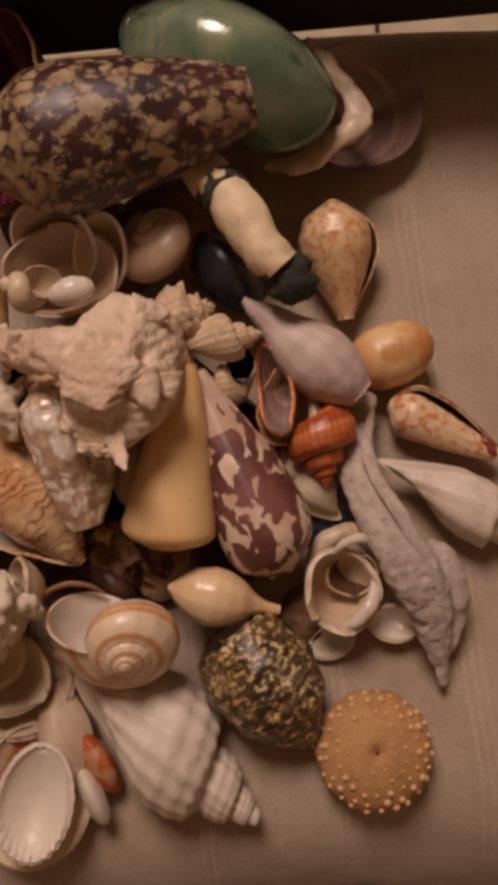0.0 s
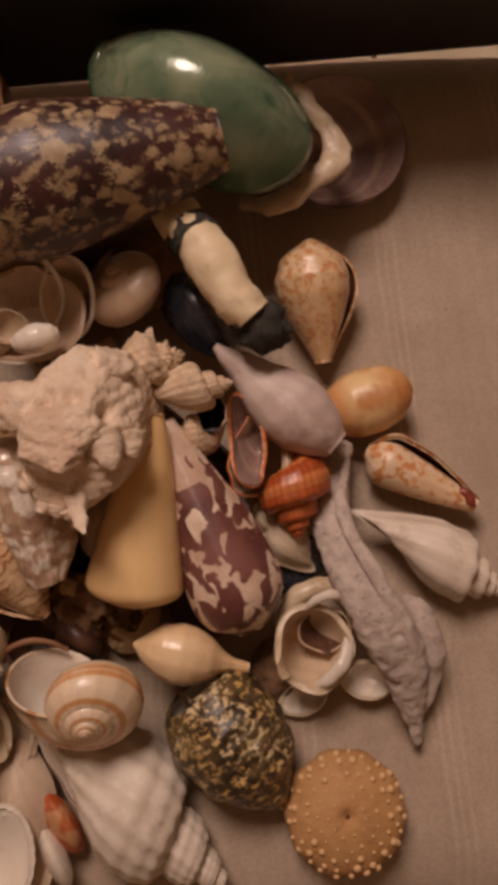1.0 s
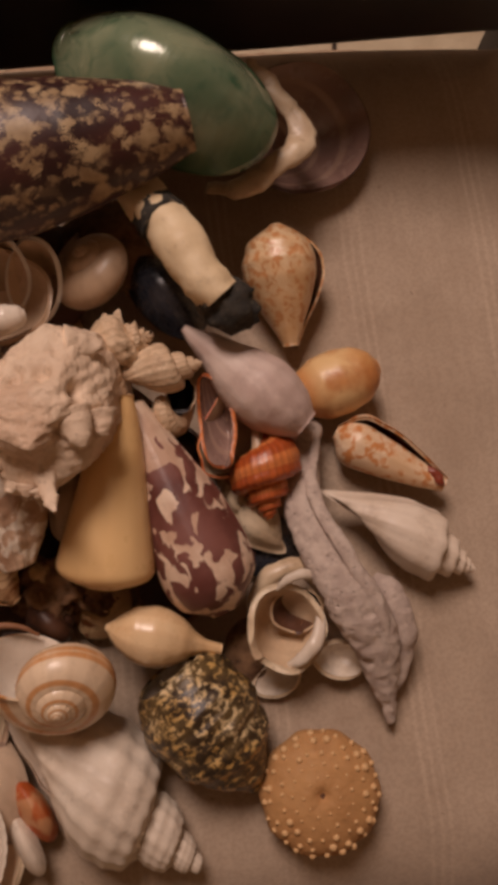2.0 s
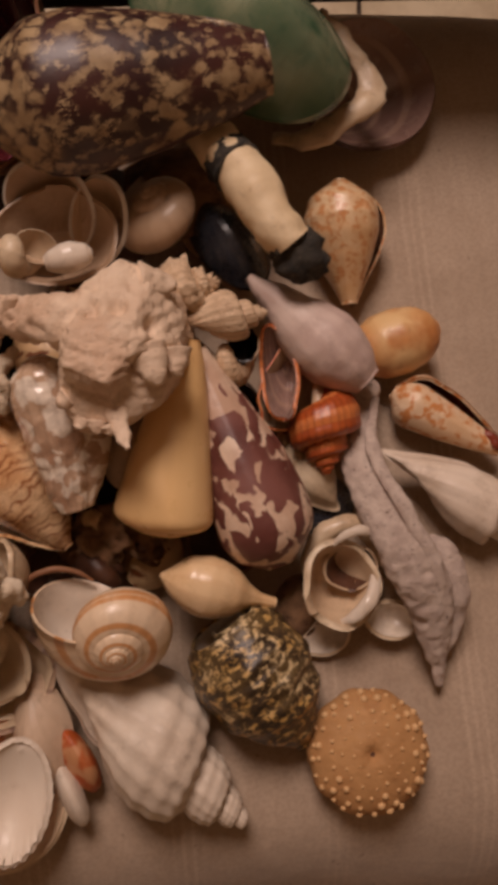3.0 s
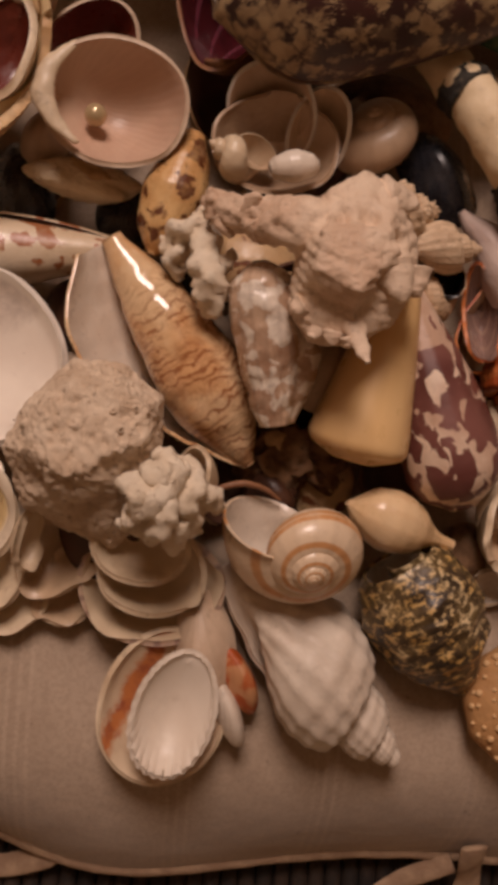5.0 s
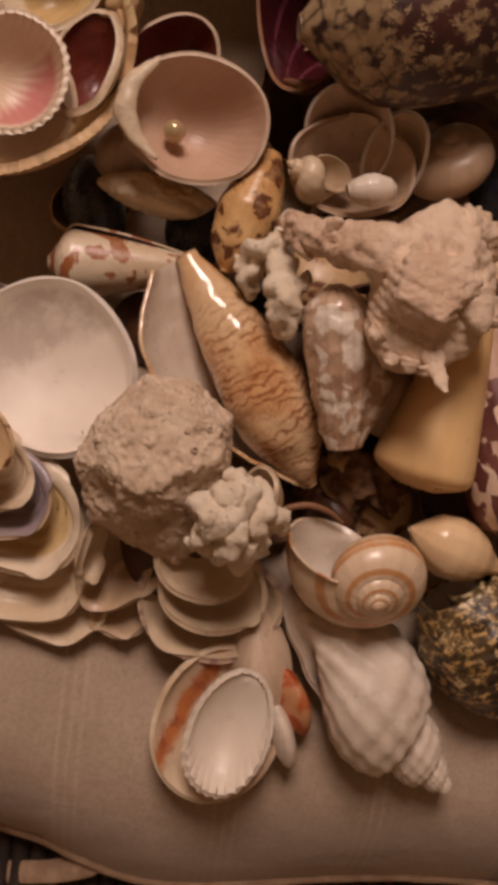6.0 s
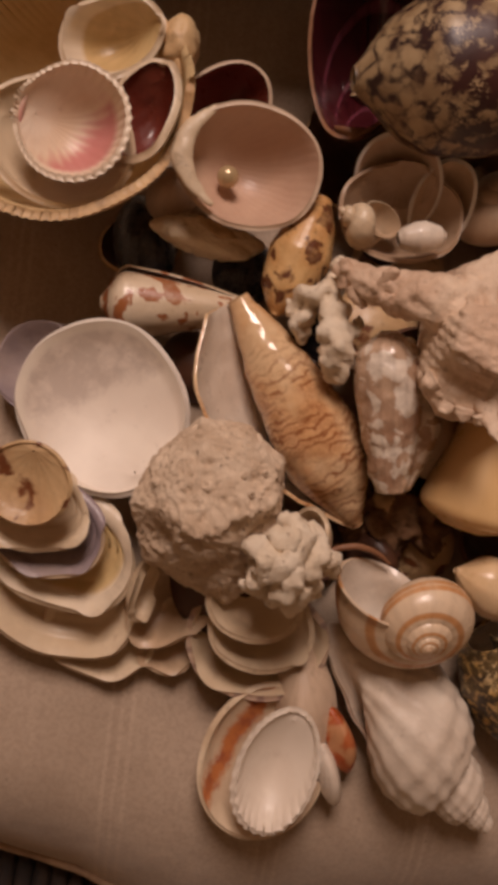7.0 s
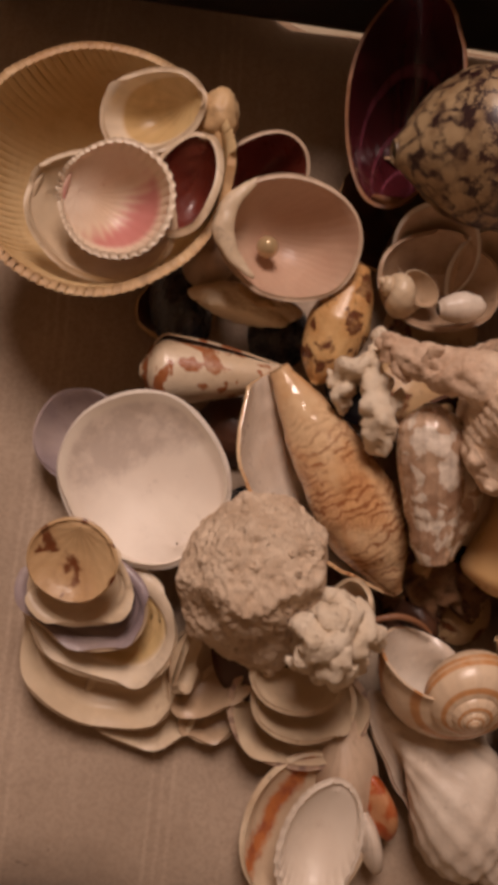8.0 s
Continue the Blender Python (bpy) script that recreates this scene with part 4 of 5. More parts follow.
mouth(bpy.data.objects["orange_whelk_shell"], (0.0106, 0.0970, 0.0420), (0.0078, 0.1161, 0.0420), (-0.30, -0.15, 0.9), 0.0165, 0.0410, 0.018, (ORANGE, BROWNCLAM),
      thick=0.0014, wobble=0.14, beak=0.0)
snail("flecked_strombus_shell", "tan flecked conch shell with a brown lip", "seashell",
      rolled((0.0375, 0.1911, 0.0260), (0.0449, 0.1385, 0.0120), 0.0379, 95, None,
             ((0, 0.10), (0.15, 0.20), (0.35, 0.36), (0.55, 0.48), (0.7, 0.5), (0.85, 0.40), (0.95, 0.2), (1, 0.04)), 0.15, spire=0.3, steps=4, flare=0.05), (SPOT, DARKIN))
snail("flame_conch_shell", "small white and orange conch with a dark slit and rust-red tip", "seashell",
      rolled((0.0631, 0.0980, 0.0140), (0.1100, 0.0745, 0.0140), 0.0277, 35, None,
             ((0, 0.14), (0.2, 0.26), (0.5, 0.4), (0.8, 0.5), (0.9, 0.42), (1, 0.1)), 0.26, spire=0.16, steps=4, flare=0.1, thick=0.05), (FLAME, RUST))
part("lip_tip", lump_mesh(0.0024, 0.0055, 0.0018, 0.0010, 0.004, 3.0, 3), RUST, bpy.data.objects["flame_conch_shell"], "rust-red lip tip",
     m=bpy.data.objects["flame_conch_shell"].matrix_basis.inverted() @ pose(*(0.1055, 0.0777, 0.0180), 0, 0, 35))
snail("white_spindle_shell", "dull white spindle shell with a knobbed spire", "seashell",
      coil((0.1224, 0.0376, 0.0100), (0.0535, 0.0682, 0.0200), 0.0309, -90, None, 6.0, 1.62, 0.60, 0.78, 0.44, 0.64, canal=1.3,
           ribs=8, rib=0.11, cords=9, cord=0.014, shoulder=0.35), (FUSUS, INNER))
snail("pale_strombus_shell", "small cream conch shell wedged between others", "seashell",
      coil((0.0103, 0.0783, 0.0200), (0.0432, 0.0492, 0.0120), 0.0230, -90, None, 5.0, 1.7, canal=0.5, ribs=9, rib=0.06), (CREAM, INNER))


def build_grey_branch():
    ob = thing("coral_branch", "long rough lilac-grey coral branch", "coral", pose(*(0.0645, 0.0353, 0.0200)), "shells on the cushion")
    pts = [(0.0516, 0.1009, 0.0180), (0.0472, 0.0804, 0.0220), (0.0473, 0.0628, 0.0260), (0.0560, 0.0424, 0.0300), (0.0658, 0.0253, 0.0300), (0.0750, 0.0097, 0.0240), (0.0791, -0.0062, 0.0160), (0.0836, -0.0249, 0.0060)]
    part("branch", tube_mesh([rel(ob, p) for p in pts], [0.0052, 0.0072, 0.0082, 0.0098, 0.0112, 0.0100, 0.0062, 0.0016],
                             36, 0.0017, 0.0065, flat=0.62, per=16, ridged=True), GREY, ob)
    pts = [(0.0767, 0.0342, 0.0180), (0.0832, 0.0280, 0.0220), (0.0878, 0.0143, 0.0200), (0.0877, 0.0029, 0.0140), (0.0849, -0.0110, 0.0100)]
    part("ridge", tube_mesh([rel(ob, p) for p in pts], [0.0030, 0.0052, 0.0056, 0.0048, 0.0020], 20, 0.0010, 0.006, flat=0.7, per=12), GREY, ob)
    pts = [(0.0532, 0.0918, 0.0260), (0.0506, 0.0688, 0.0320), (0.0618, 0.0450, 0.0370), (0.0752, 0.0228, 0.0340), (0.0816, 0.0029, 0.0240)]
    part("flute", tube_mesh([rel(ob, p) for p in pts], [0.0015, 0.0028, 0.0030, 0.0030, 0.0012], 16, 0.0009, 0.005, flat=0.6, per=14), GREY, ob)


build_grey_branch()


def build_open_turbo():
    """A broken turbo shell: a round cup of a mouth, its lining, a dark inner cup painted for its shade, and the whorl
    that runs round it.
    """
    ob = thing("open_turbo_shell", "white turbo shell lying mouth up", "seashell", pose(*(0.0396, 0.0143, 0.0100)), "shells on the cushion")
    px = 0.0002
    mouth(ob, (0.0392, 0.0138, 0.0270), (0.0453, -0.0035, 0.0260), (0.22, -0.05, 1), 0.0325, 0.0375, 0.0240, (CREAM, TANIN), thick=0.0024, beak=0.0, wobble=0.06)
    # Smaller dark brown cup: its colour stands in for the mouth's deep shade.
    mouth(ob, (0.0436, 0.0212, 0.0215), (0.0464, 0.0121, 0.0200), (-0.20, -0.25, 1), 0.0225, 0.0185, 0.0120, (TANIN, DARKIN), thick=0.0010, beak=0.0)
    part("upper_whorl", tube_mesh([rel(ob, p) for p in ((0.0259, 0.0165, 0.0160), (0.0265, 0.0264, 0.0210), (0.0329, 0.0354, 0.0240), (0.0433, 0.0391, 0.0240), (0.0531, 0.0341, 0.0200), (0.0570, 0.0240, 0.0140))],
                                  [px * 8, px * 15, px * 20, px * 20, px * 20, px * 12], 20, 0.0008, 0.008), CREAM, ob)
    part("lip_edge", tube_mesh([rel(ob, p) for p in ((0.0346, 0.0292, 0.0300), (0.0393, 0.0333, 0.0330), (0.0458, 0.0355, 0.0330), (0.0501, 0.0339, 0.0310))],
                               [px * 3, px * 9, px * 11, px * 5], 16, 0.0004, 0.006, flat=0.7), WHITE, ob, "thick white lip edge")
    part("columella", tube_mesh([rel(ob, p) for p in ((0.0535, 0.0189, 0.0240), (0.0510, 0.0094, 0.0270), (0.0445, 0.0019, 0.0260), (0.0399, -0.0008, 0.0220))],
                                [px * 9, px * 15, px * 13, px * 6], 16, 0.0006, 0.008, flat=0.7), INNER, ob, "glazed white columella")


build_open_turbo()
valve("small_clam_shell", "small white clam shell, hollow side up", (0.0619, 0.0012, 0.0120), (0.0521, 0.0031, 0.0100), (0.1, -0.2, 1),
      0.0170, 0.0236, 0.008, (CREAM, INNER))
valve("small_clam_shell", "small white clam shell, hollow side up", (0.0356, -0.0066, 0.0070), (0.0267, -0.0107, 0.0070), (-0.1, -0.2, 1),
      0.0157, 0.0218, 0.006, (CREAM, INNER))


def build_horn():
    ob = thing("barnacle_horn", "cream horn-shaped shell with black crusted ends", "seashell", pose(*(0.0025, 0.1597, 0.0600)), "shells on the cushion")
    pts = [(-0.0251, 0.1989, 0.0550), (-0.0159, 0.1828, 0.0600), (-0.0043, 0.1651, 0.0660), (0.0068, 0.1474, 0.0660), (0.0124, 0.1413, 0.0640)]
    r = 0.0002
    part("body", tube_mesh([rel(ob, p) for p in pts], [r * 46, r * 46, r * 50, r * 46, r * 42], 28, 0.0016, 0.012, per=10), HORN, ob)
    pts = [(-0.0139, 0.1785, 0.0610), (-0.0084, 0.1716, 0.0640)]
    part("band", tube_mesh([rel(ob, p) for p in pts], [r * 51, r * 54], 28, 0.0018, 0.005, per=10), CRUST, ob, "black crusted band")
    pts = [(0.0103, 0.1440, 0.0620), (0.0159, 0.1383, 0.0600), (0.0196, 0.1361, 0.0540)]
    part("knob", lump_mesh(r * 48, r * 50, r * 42, 0.004, 0.007, 2.0, 4), CRUST, ob, "pitted black crusted knob", m=Matrix.Translation(rel(ob, (0.0176, 0.1392, 0.0580))))
    part("tip", tube_mesh([rel(ob, p) for p in pts], [r * 44, r * 50, r * 40], 28, 0.003, 0.006, per=10), CRUST, ob, "black crusted tip")


build_horn()
valve("mussel_shell", "blue-black mussel shell, rounded side up", (-0.0106, 0.1556, 0.0300), (-0.0243, 0.1738, 0.0300), (-0.1, 0.1, 1),
      0.0268, 0.0487, 0.016, (MUSSEL, BLACKIN), up=False)
snail("round_snail_shell", "grey-tan round snail shell with a dark mouth", "seashell",
      coil((-0.0439, 0.1662, 0.0560), (-0.0314, 0.1562, 0.0280), 0.0439, 140, None, 4.0, 2.1, 0.72, 0.72, 0.55, 0.55), (ROUND, DARKIN))
snail("tent_cone_shell", "large maroon cone shell with cream tent marks", "seashell",
      rolled((-0.1103, 0.1813, 0.0740), (0.0003, 0.2099, 0.0760), 0.0641, -100, None,
             ((0, 0.2), (0.15, 0.31), (0.4, 0.43), (0.62, 0.5), (0.76, 0.48), (0.86, 0.36), (0.94, 0.2), (1, 0.05)), 0.12, spire=0.2, steps=4, nu=120, nv=100), (TENT, INNER))
valve("green_abalone_shell", "polished green mother-of-pearl shell, rounded side up", (-0.0095, 0.2317, 0.0620), (-0.0569, 0.2530, 0.0600), (0.1, -0.1, 1),
      0.0623, 0.0987, 0.030, (GREEN, GREEN), up=False, beak=0.05, na=128, ns=40)
valve("brown_oyster_shell", "brown pearly oyster shell, hollow side up, with a cream hinge", (0.0500, 0.2427, 0.0200), (0.0258, 0.2365, 0.0240), (0.1, -0.1, 1),
      0.0646, 0.0686, 0.014, (DARKIN, BROWNCLAM))
part("cream_hinge", tube_mesh([(0.0074, 0.2045, 0.0340), (0.0244, 0.2020, 0.0400), (0.0392, 0.2128, 0.0420), (0.0493, 0.2240, 0.0420), (0.0431, 0.2377, 0.0440), (0.0344, 0.2486, 0.0460), (0.0258, 0.2596, 0.0460)],
     [0.003, 0.0056, 0.0056, 0.0062, 0.0042, 0.0034, 0.002], 18, 0.0020, 0.008, flat=0.5), CREAM, bpy.data.objects["brown_oyster_shell"],
     "cream hinge band", m=bpy.data.objects["brown_oyster_shell"].matrix_basis.inverted())

# ---- the spiny shell and its neighbours ----
def build_murex():
    ob = thing("murex_shell", "large pale spiny murex shell", "seashell", pose(*(-0.0498, 0.0941, 0.0700)), "shells on the cushion")
    inv = ob.matrix_basis.inverted()
    body = hull_mesh((
        (-0.0640, 0.0910, 0.1010), (-0.0432, 0.0960, 0.1000), (-0.0389, 0.0895, 0.0990), (-0.0506, 0.0731, 0.1030), (-0.0652, 0.0787, 0.1010),
        (-0.0611, 0.1131, 0.0880), (-0.0502, 0.1220, 0.0870), (-0.0378, 0.1188, 0.0850), (-0.0700, 0.1022, 0.0860), (-0.0695, 0.0735, 0.0740), (-0.0614, 0.0610, 0.0780), (-0.0479, 0.0599, 0.0830),
        (-0.0344, 0.0704, 0.0820), (-0.0281, 0.0855, 0.0840), (-0.0273, 0.1034, 0.0780), (-0.0623, 0.1249, 0.0400), (-0.0280, 0.1339, 0.0400), (-0.0209, 0.0995, 0.0400), (-0.0445, 0.0793, 0.0400), (-0.0621, 0.0968, 0.0400)),
        (((-0.0669, 0.0959, 0.0950), 0.0034, 0.0050), ((-0.0582, 0.0994, 0.0960), 0.0036, 0.0056), ((-0.0490, 0.1008, 0.0960), 0.0038, 0.0056), ((-0.0370, 0.0953, 0.0930), 0.0036, 0.0060), ((-0.0400, 0.0793, 0.0950), 0.0036, 0.0040),
         ((-0.0650, 0.0718, 0.0900), 0.0060, 0.0036), ((-0.0546, 0.0672, 0.0920), 0.0060, 0.0044), ((-0.0439, 0.0710, 0.0920), 0.0060, 0.0044), ((-0.0559, 0.1101, 0.0920), 0.0030, 0.0018), ((-0.0454, 0.1101, 0.0920), 0.0028, 0.0018)),
        5, 3, 0.0009, 0.0050, 3.0, 0.5, ((0.1, 0.75, 0.65), 0.0036, 0.00022))
    part("body", body, MUREX, ob, m=inv)
    part("canal", tube_mesh(((-0.0563, 0.0965, 0.0840), (-0.0686, 0.0979, 0.0870), (-0.0806, 0.1004, 0.0820), (-0.0921, 0.1047, 0.0750), (-0.1018, 0.1123, 0.0660)),
                            (0.0120, 0.0098, 0.0078, 0.0062, 0.0030), 36, 0.0022, 0.0055, 4.0, 0.8, 12, True), MUREX, ob, m=inv)
    for a, b, r in (((-0.0990, 0.1063, 0.0720), (-0.1015, 0.1109, 0.0760), 0.0026), ((-0.0866, 0.1019, 0.0820), (-0.0865, 0.1058, 0.0880), 0.0030), ((-0.0943, 0.1000, 0.0740), (-0.0913, 0.0953, 0.0740), 0.0028),
                    ((-0.0839, 0.0963, 0.0820), (-0.0799, 0.0924, 0.0800), 0.0028), ((-0.0377, 0.0837, 0.0920), (-0.0340, 0.0756, 0.0920), 0.0048), ((-0.0295, 0.0865, 0.0860), (-0.0283, 0.0807, 0.0860), 0.0040),
                    ((-0.0387, 0.1143, 0.0840), (-0.0302, 0.1154, 0.0820), 0.0046), ((-0.0597, 0.0646, 0.0820), (-0.0611, 0.0612, 0.0830), 0.0026), ((-0.0540, 0.0622, 0.0850), (-0.0544, 0.0594, 0.0850), 0.0024),
                    ((-0.0472, 0.0630, 0.0880), (-0.0434, 0.0535, 0.0920), 0.0026), ((-0.0497, 0.0612, 0.0880), (-0.0488, 0.0590, 0.0870), 0.0020), ((-0.0663, 0.0714, 0.0820), (-0.0689, 0.0691, 0.0810), 0.0024)):
        a, b = Vector(a), Vector(b)
        part("spine", tube_mesh((a - (b - a) * 0.5, a.lerp(b, 0.5), b), (r * 1.7, r, r * 0.4), 14, 0.0011, 0.0035, r * 900, 0.7), MUREX, ob, m=inv)


build_murex()
snail("knobby_shell", "small pale knobby murex shell", "seashell",
      coil((-0.0141, 0.1288, 0.0560), (-0.0411, 0.1201, 0.0500), 0.0290, -90, None, 4.0, 1.9, spines=6, spine=0.35, canal=0.5, rough=0.0012), (KNOB, DARKIN))
snail("ribbed_whelk_shell", "small cream ribbed whelk shell", "seashell",
      coil((0.0054, 0.1187, 0.0500), (-0.0363, 0.1084, 0.0500), 0.0221, -90, None, 4.5, 1.8, canal=1.3, ribs=11, rib=0.1, shoulder=0.2), (KNOB, INNER))
snail("black_lip_shell", "small snail shell with a dark ridged mouth", "seashell",
      coil((-0.0167, 0.1003, 0.0380), (0.0028, 0.1012, 0.0440), 0.0257, 90, None, 3.5, 2.1, cords=10, cord=0.03), (KNOB, BLACKIN))

# ---- the middle ----
snail("netted_volute_shell", "glossy tan volute shell with brown net lines and a wide lip", "seashell",
      rolled((-0.0700, 0.0263, 0.0240), (-0.1351, 0.0990, 0.0460), 0.0446, 74, None,
             ((0, 0.1), (0.15, 0.25), (0.35, 0.40), (0.58, 0.5), (0.72, 0.49), (0.80, 0.40), (0.86, 0.30), (0.94, 0.18), (1, 0.05)), 0.26, spire=0.22, steps=3,
             flare=0.50, flare_at=0.24, flare_wide=0.30, rough=0.0006, nu=110, nv=90), (NET, INNER))
snail("flecked_barrel_shell", "glossy grey and white flecked conch shell", "seashell",
      rolled((-0.0808, 0.0918, 0.0660), (-0.0657, 0.0379, 0.0480), 0.0270, 85, None,
             ((0, 0.22), (0.15, 0.32), (0.45, 0.44), (0.75, 0.5), (0.88, 0.44), (0.96, 0.26), (1, 0.06)), 0.2, spire=0.16, steps=3,
             flare=0.30, flare_at=0.35, flare_wide=0.3, wind=-1, flare_from=0.93, rough=0.0008), (BARREL, PALE))
barrel = bpy.data.objects["flecked_barrel_shell"]
for centre, radii in (((-0.0692, 0.0444, 0.0460), (0.0046, 0.0032, 0.0030)), ((-0.0603, 0.0511, 0.0440), (0.0040, 0.0046, 0.0030)), ((-0.0622, 0.0436, 0.0420), (0.0034, 0.0026, 0.0026))):
    part("worn_edge", star_mesh(centre, radii, (), 3, 0.0016, 0.0035, radii[0] * 900), WHITE, barrel, "chipped white front edge", m=barrel.matrix_basis.inverted())
snail("spotted_olive_shell", "white cone shell with brown spots", "seashell",
      rolled((-0.1867, 0.0923, 0.0260), (-0.1275, 0.1013, 0.0300), 0.0309, 70, None,
             ((0, 0.12), (0.3, 0.28), (0.6, 0.41), (0.84, 0.5), (0.9, 0.42), (1, 0.06)), 0.16, spire=0.12, steps=4, flare=0.03), (OLIVE, DARKIN))
snail("marbled_snail_shell", "glossy brown and cream marbled shell", "seashell",
      rolled((-0.1194, 0.0977, 0.0400), (-0.1101, 0.1464, 0.0460), 0.0276, 180, None,
             ((0, 0.15), (0.2, 0.36), (0.5, 0.5), (0.8, 0.4), (0.94, 0.2), (1, 0.04)), spire=0.2, steps=3), (MARBLE, DARKIN))


def build_coral():
    ob = thing("coral_piece", "small branching white coral piece", "coral", pose(*(-0.1024, 0.0945, 0.0560)), "shells on the cushion")
    k = 0.0002
    for pts, rad in (([(-0.1147, 0.0980, 0.0500), (-0.1083, 0.1009, 0.0580), (-0.1012, 0.1039, 0.0620)], (14, 24, 18)),
                     ([(-0.1029, 0.1042, 0.0600), (-0.0991, 0.0891, 0.0620), (-0.0955, 0.0797, 0.0600), (-0.0929, 0.0730, 0.0520)], (20, 26, 30, 13)),
                     ([(-0.1078, 0.1010, 0.0560), (-0.1098, 0.0929, 0.0520), (-0.1080, 0.0876, 0.0460)], (20, 20, 9)),
                     ([(-0.0979, 0.0872, 0.0620), (-0.0920, 0.0909, 0.0600), (-0.0895, 0.0953, 0.0560)], (18, 15, 7)),
                     ([(-0.0951, 0.0776, 0.0600), (-0.0895, 0.0799, 0.0560), (-0.0863, 0.0829, 0.0520)], (17, 13, 6)),
                     ([(-0.1029, 0.1042, 0.0600), (-0.1005, 0.1122, 0.0580), (-0.1017, 0.1191, 0.0540)], (17, 16, 9))):
        part("branch", tube_mesh([rel(ob, p) for p in pts], [k * r for r in rad], 16, 0.0036, 0.005), CORAL, ob)


build_coral()


def build_rock(name, label, centre, rx, ry, rz, material, amount, size, seed, turn=0.0, ridged=False, spikes=0.0, category="shell lump"):
    ob = thing(name, label, category, pose(*centre, 0, 0, turn), "shells on the cushion")
    part("lump", lump_mesh(rx, ry, rz, amount, size, seed, 5, ridged, 4, spikes), material, ob)
    return ob


def build_crag(name, label, centre, radii, reach, material, rough, size, seed, facets=(), ridged=0.4):
    ob = thing(name, label, "shell lump", pose(*centre), "shells on the cushion")
    part("lump", star_mesh(centre, radii, reach, 6, rough, size, seed, facets, ridged), material, ob, m=ob.matrix_basis.inverted())
    return ob


oyster = thing("encrusted_oyster", "rough whitish encrusted oyster lump", "shell lump", pose(*(-0.1299, 0.0243, 0.0300)), "shells on the cushion")
part("lump", hull_mesh((
    (-0.1441, 0.0265, 0.0730), (-0.1350, 0.0375, 0.0730), (-0.1203, 0.0379, 0.0720), (-0.1106, 0.0326, 0.0700), (-0.1090, 0.0224, 0.0710), (-0.1175, 0.0157, 0.0750), (-0.1318, 0.0039, 0.0750), (-0.1459, 0.0119, 0.0710),
    (-0.1529, 0.0312, 0.0540), (-0.1395, 0.0494, 0.0540), (-0.1215, 0.0507, 0.0520), (-0.1063, 0.0411, 0.0500), (-0.1045, 0.0273, 0.0480), (-0.1575, 0.0145, 0.0560), (-0.1483, -0.0043, 0.0480), (-0.1345, -0.0091, 0.0420), (-0.1160, -0.0137, 0.0380),
    (-0.1013, 0.0026, 0.0440), (-0.1536, 0.0373, 0.0180), (-0.1157, 0.0480, 0.0180), (-0.1495, 0.0024, 0.0180), (-0.1141, -0.0033, 0.0180)),
    (((-0.1317, 0.0027, 0.0700), 0.0040, 0.0036), ((-0.1186, 0.0107, 0.0720), 0.0036, 0.0040), ((-0.1104, 0.0118, 0.0680), 0.0040, 0.0046), ((-0.1381, 0.0192, 0.0740), 0.0022, 0.0014), ((-0.1272, 0.0301, 0.0740), 0.0022, 0.0014),
     ((-0.1442, 0.0041, 0.0620), 0.0050, 0.0040), ((-0.1245, -0.0031, 0.0580), 0.0050, 0.0040), ((-0.1169, 0.0284, 0.0730), 0.0026, 0.0016), ((-0.1398, 0.0321, 0.0700), 0.0030, 0.0014)),
    5, 3, 0.0019, 0.0050, 3.1, 0.6), ROCK, oyster, m=oyster.matrix_basis.inverted())
ob = build_crag("coral_lump", "pitted white coral lump with holes", (-0.0999, 0.0063, 0.0500), (0.0140, 0.0150, 0.0190), (
    ((-0.1042, 0.0199, 0.0620), 0.4), ((-0.1137, 0.0070, 0.0600), 0.4), ((-0.1094, -0.0084, 0.0560), 0.4), ((-0.0885, -0.0042, 0.0520), 0.4), ((-0.0875, 0.0101, 0.0500), 0.4)),
    CORAL, 0.0018, 0.0045, 5.2, (), 0.6)
for pts in (((-0.1051, 0.0191, 0.0660), (-0.0995, 0.0125, 0.0710), (-0.1012, 0.0054, 0.0730), (-0.1067, -0.0006, 0.0700), (-0.1134, -0.0064, 0.0600)), ((-0.0963, 0.0178, 0.0640), (-0.0916, 0.0115, 0.0660), (-0.0933, 0.0034, 0.0680), (-0.0887, -0.0045, 0.0560)),
            ((-0.1156, 0.0079, 0.0660), (-0.1093, 0.0043, 0.0720), (-0.1102, -0.0021, 0.0700)), ((-0.0991, 0.0040, 0.0720), (-0.0998, -0.0033, 0.0700), (-0.1034, -0.0096, 0.0580)), ((-0.0976, 0.0063, 0.0700), (-0.0856, 0.0078, 0.0560), (-0.0817, 0.0050, 0.0500)),
            ((-0.0943, -0.0022, 0.0660), (-0.0949, -0.0083, 0.0560), (-0.0963, -0.0111, 0.0500)), ((-0.1087, 0.0122, 0.0700), (-0.1028, 0.0097, 0.0740), (-0.0949, 0.0136, 0.0680))):
    part("ridge", tube_mesh(pts, [0.0030] + [0.0046] * (len(pts) - 2) + [0.0026], 16, 0.0022, 0.0050, pts[0][0] * 400, 0.9, 10), CORAL, ob, m=ob.matrix_basis.inverted())
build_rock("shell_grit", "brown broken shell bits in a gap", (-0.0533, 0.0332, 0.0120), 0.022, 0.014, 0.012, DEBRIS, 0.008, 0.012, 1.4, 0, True)

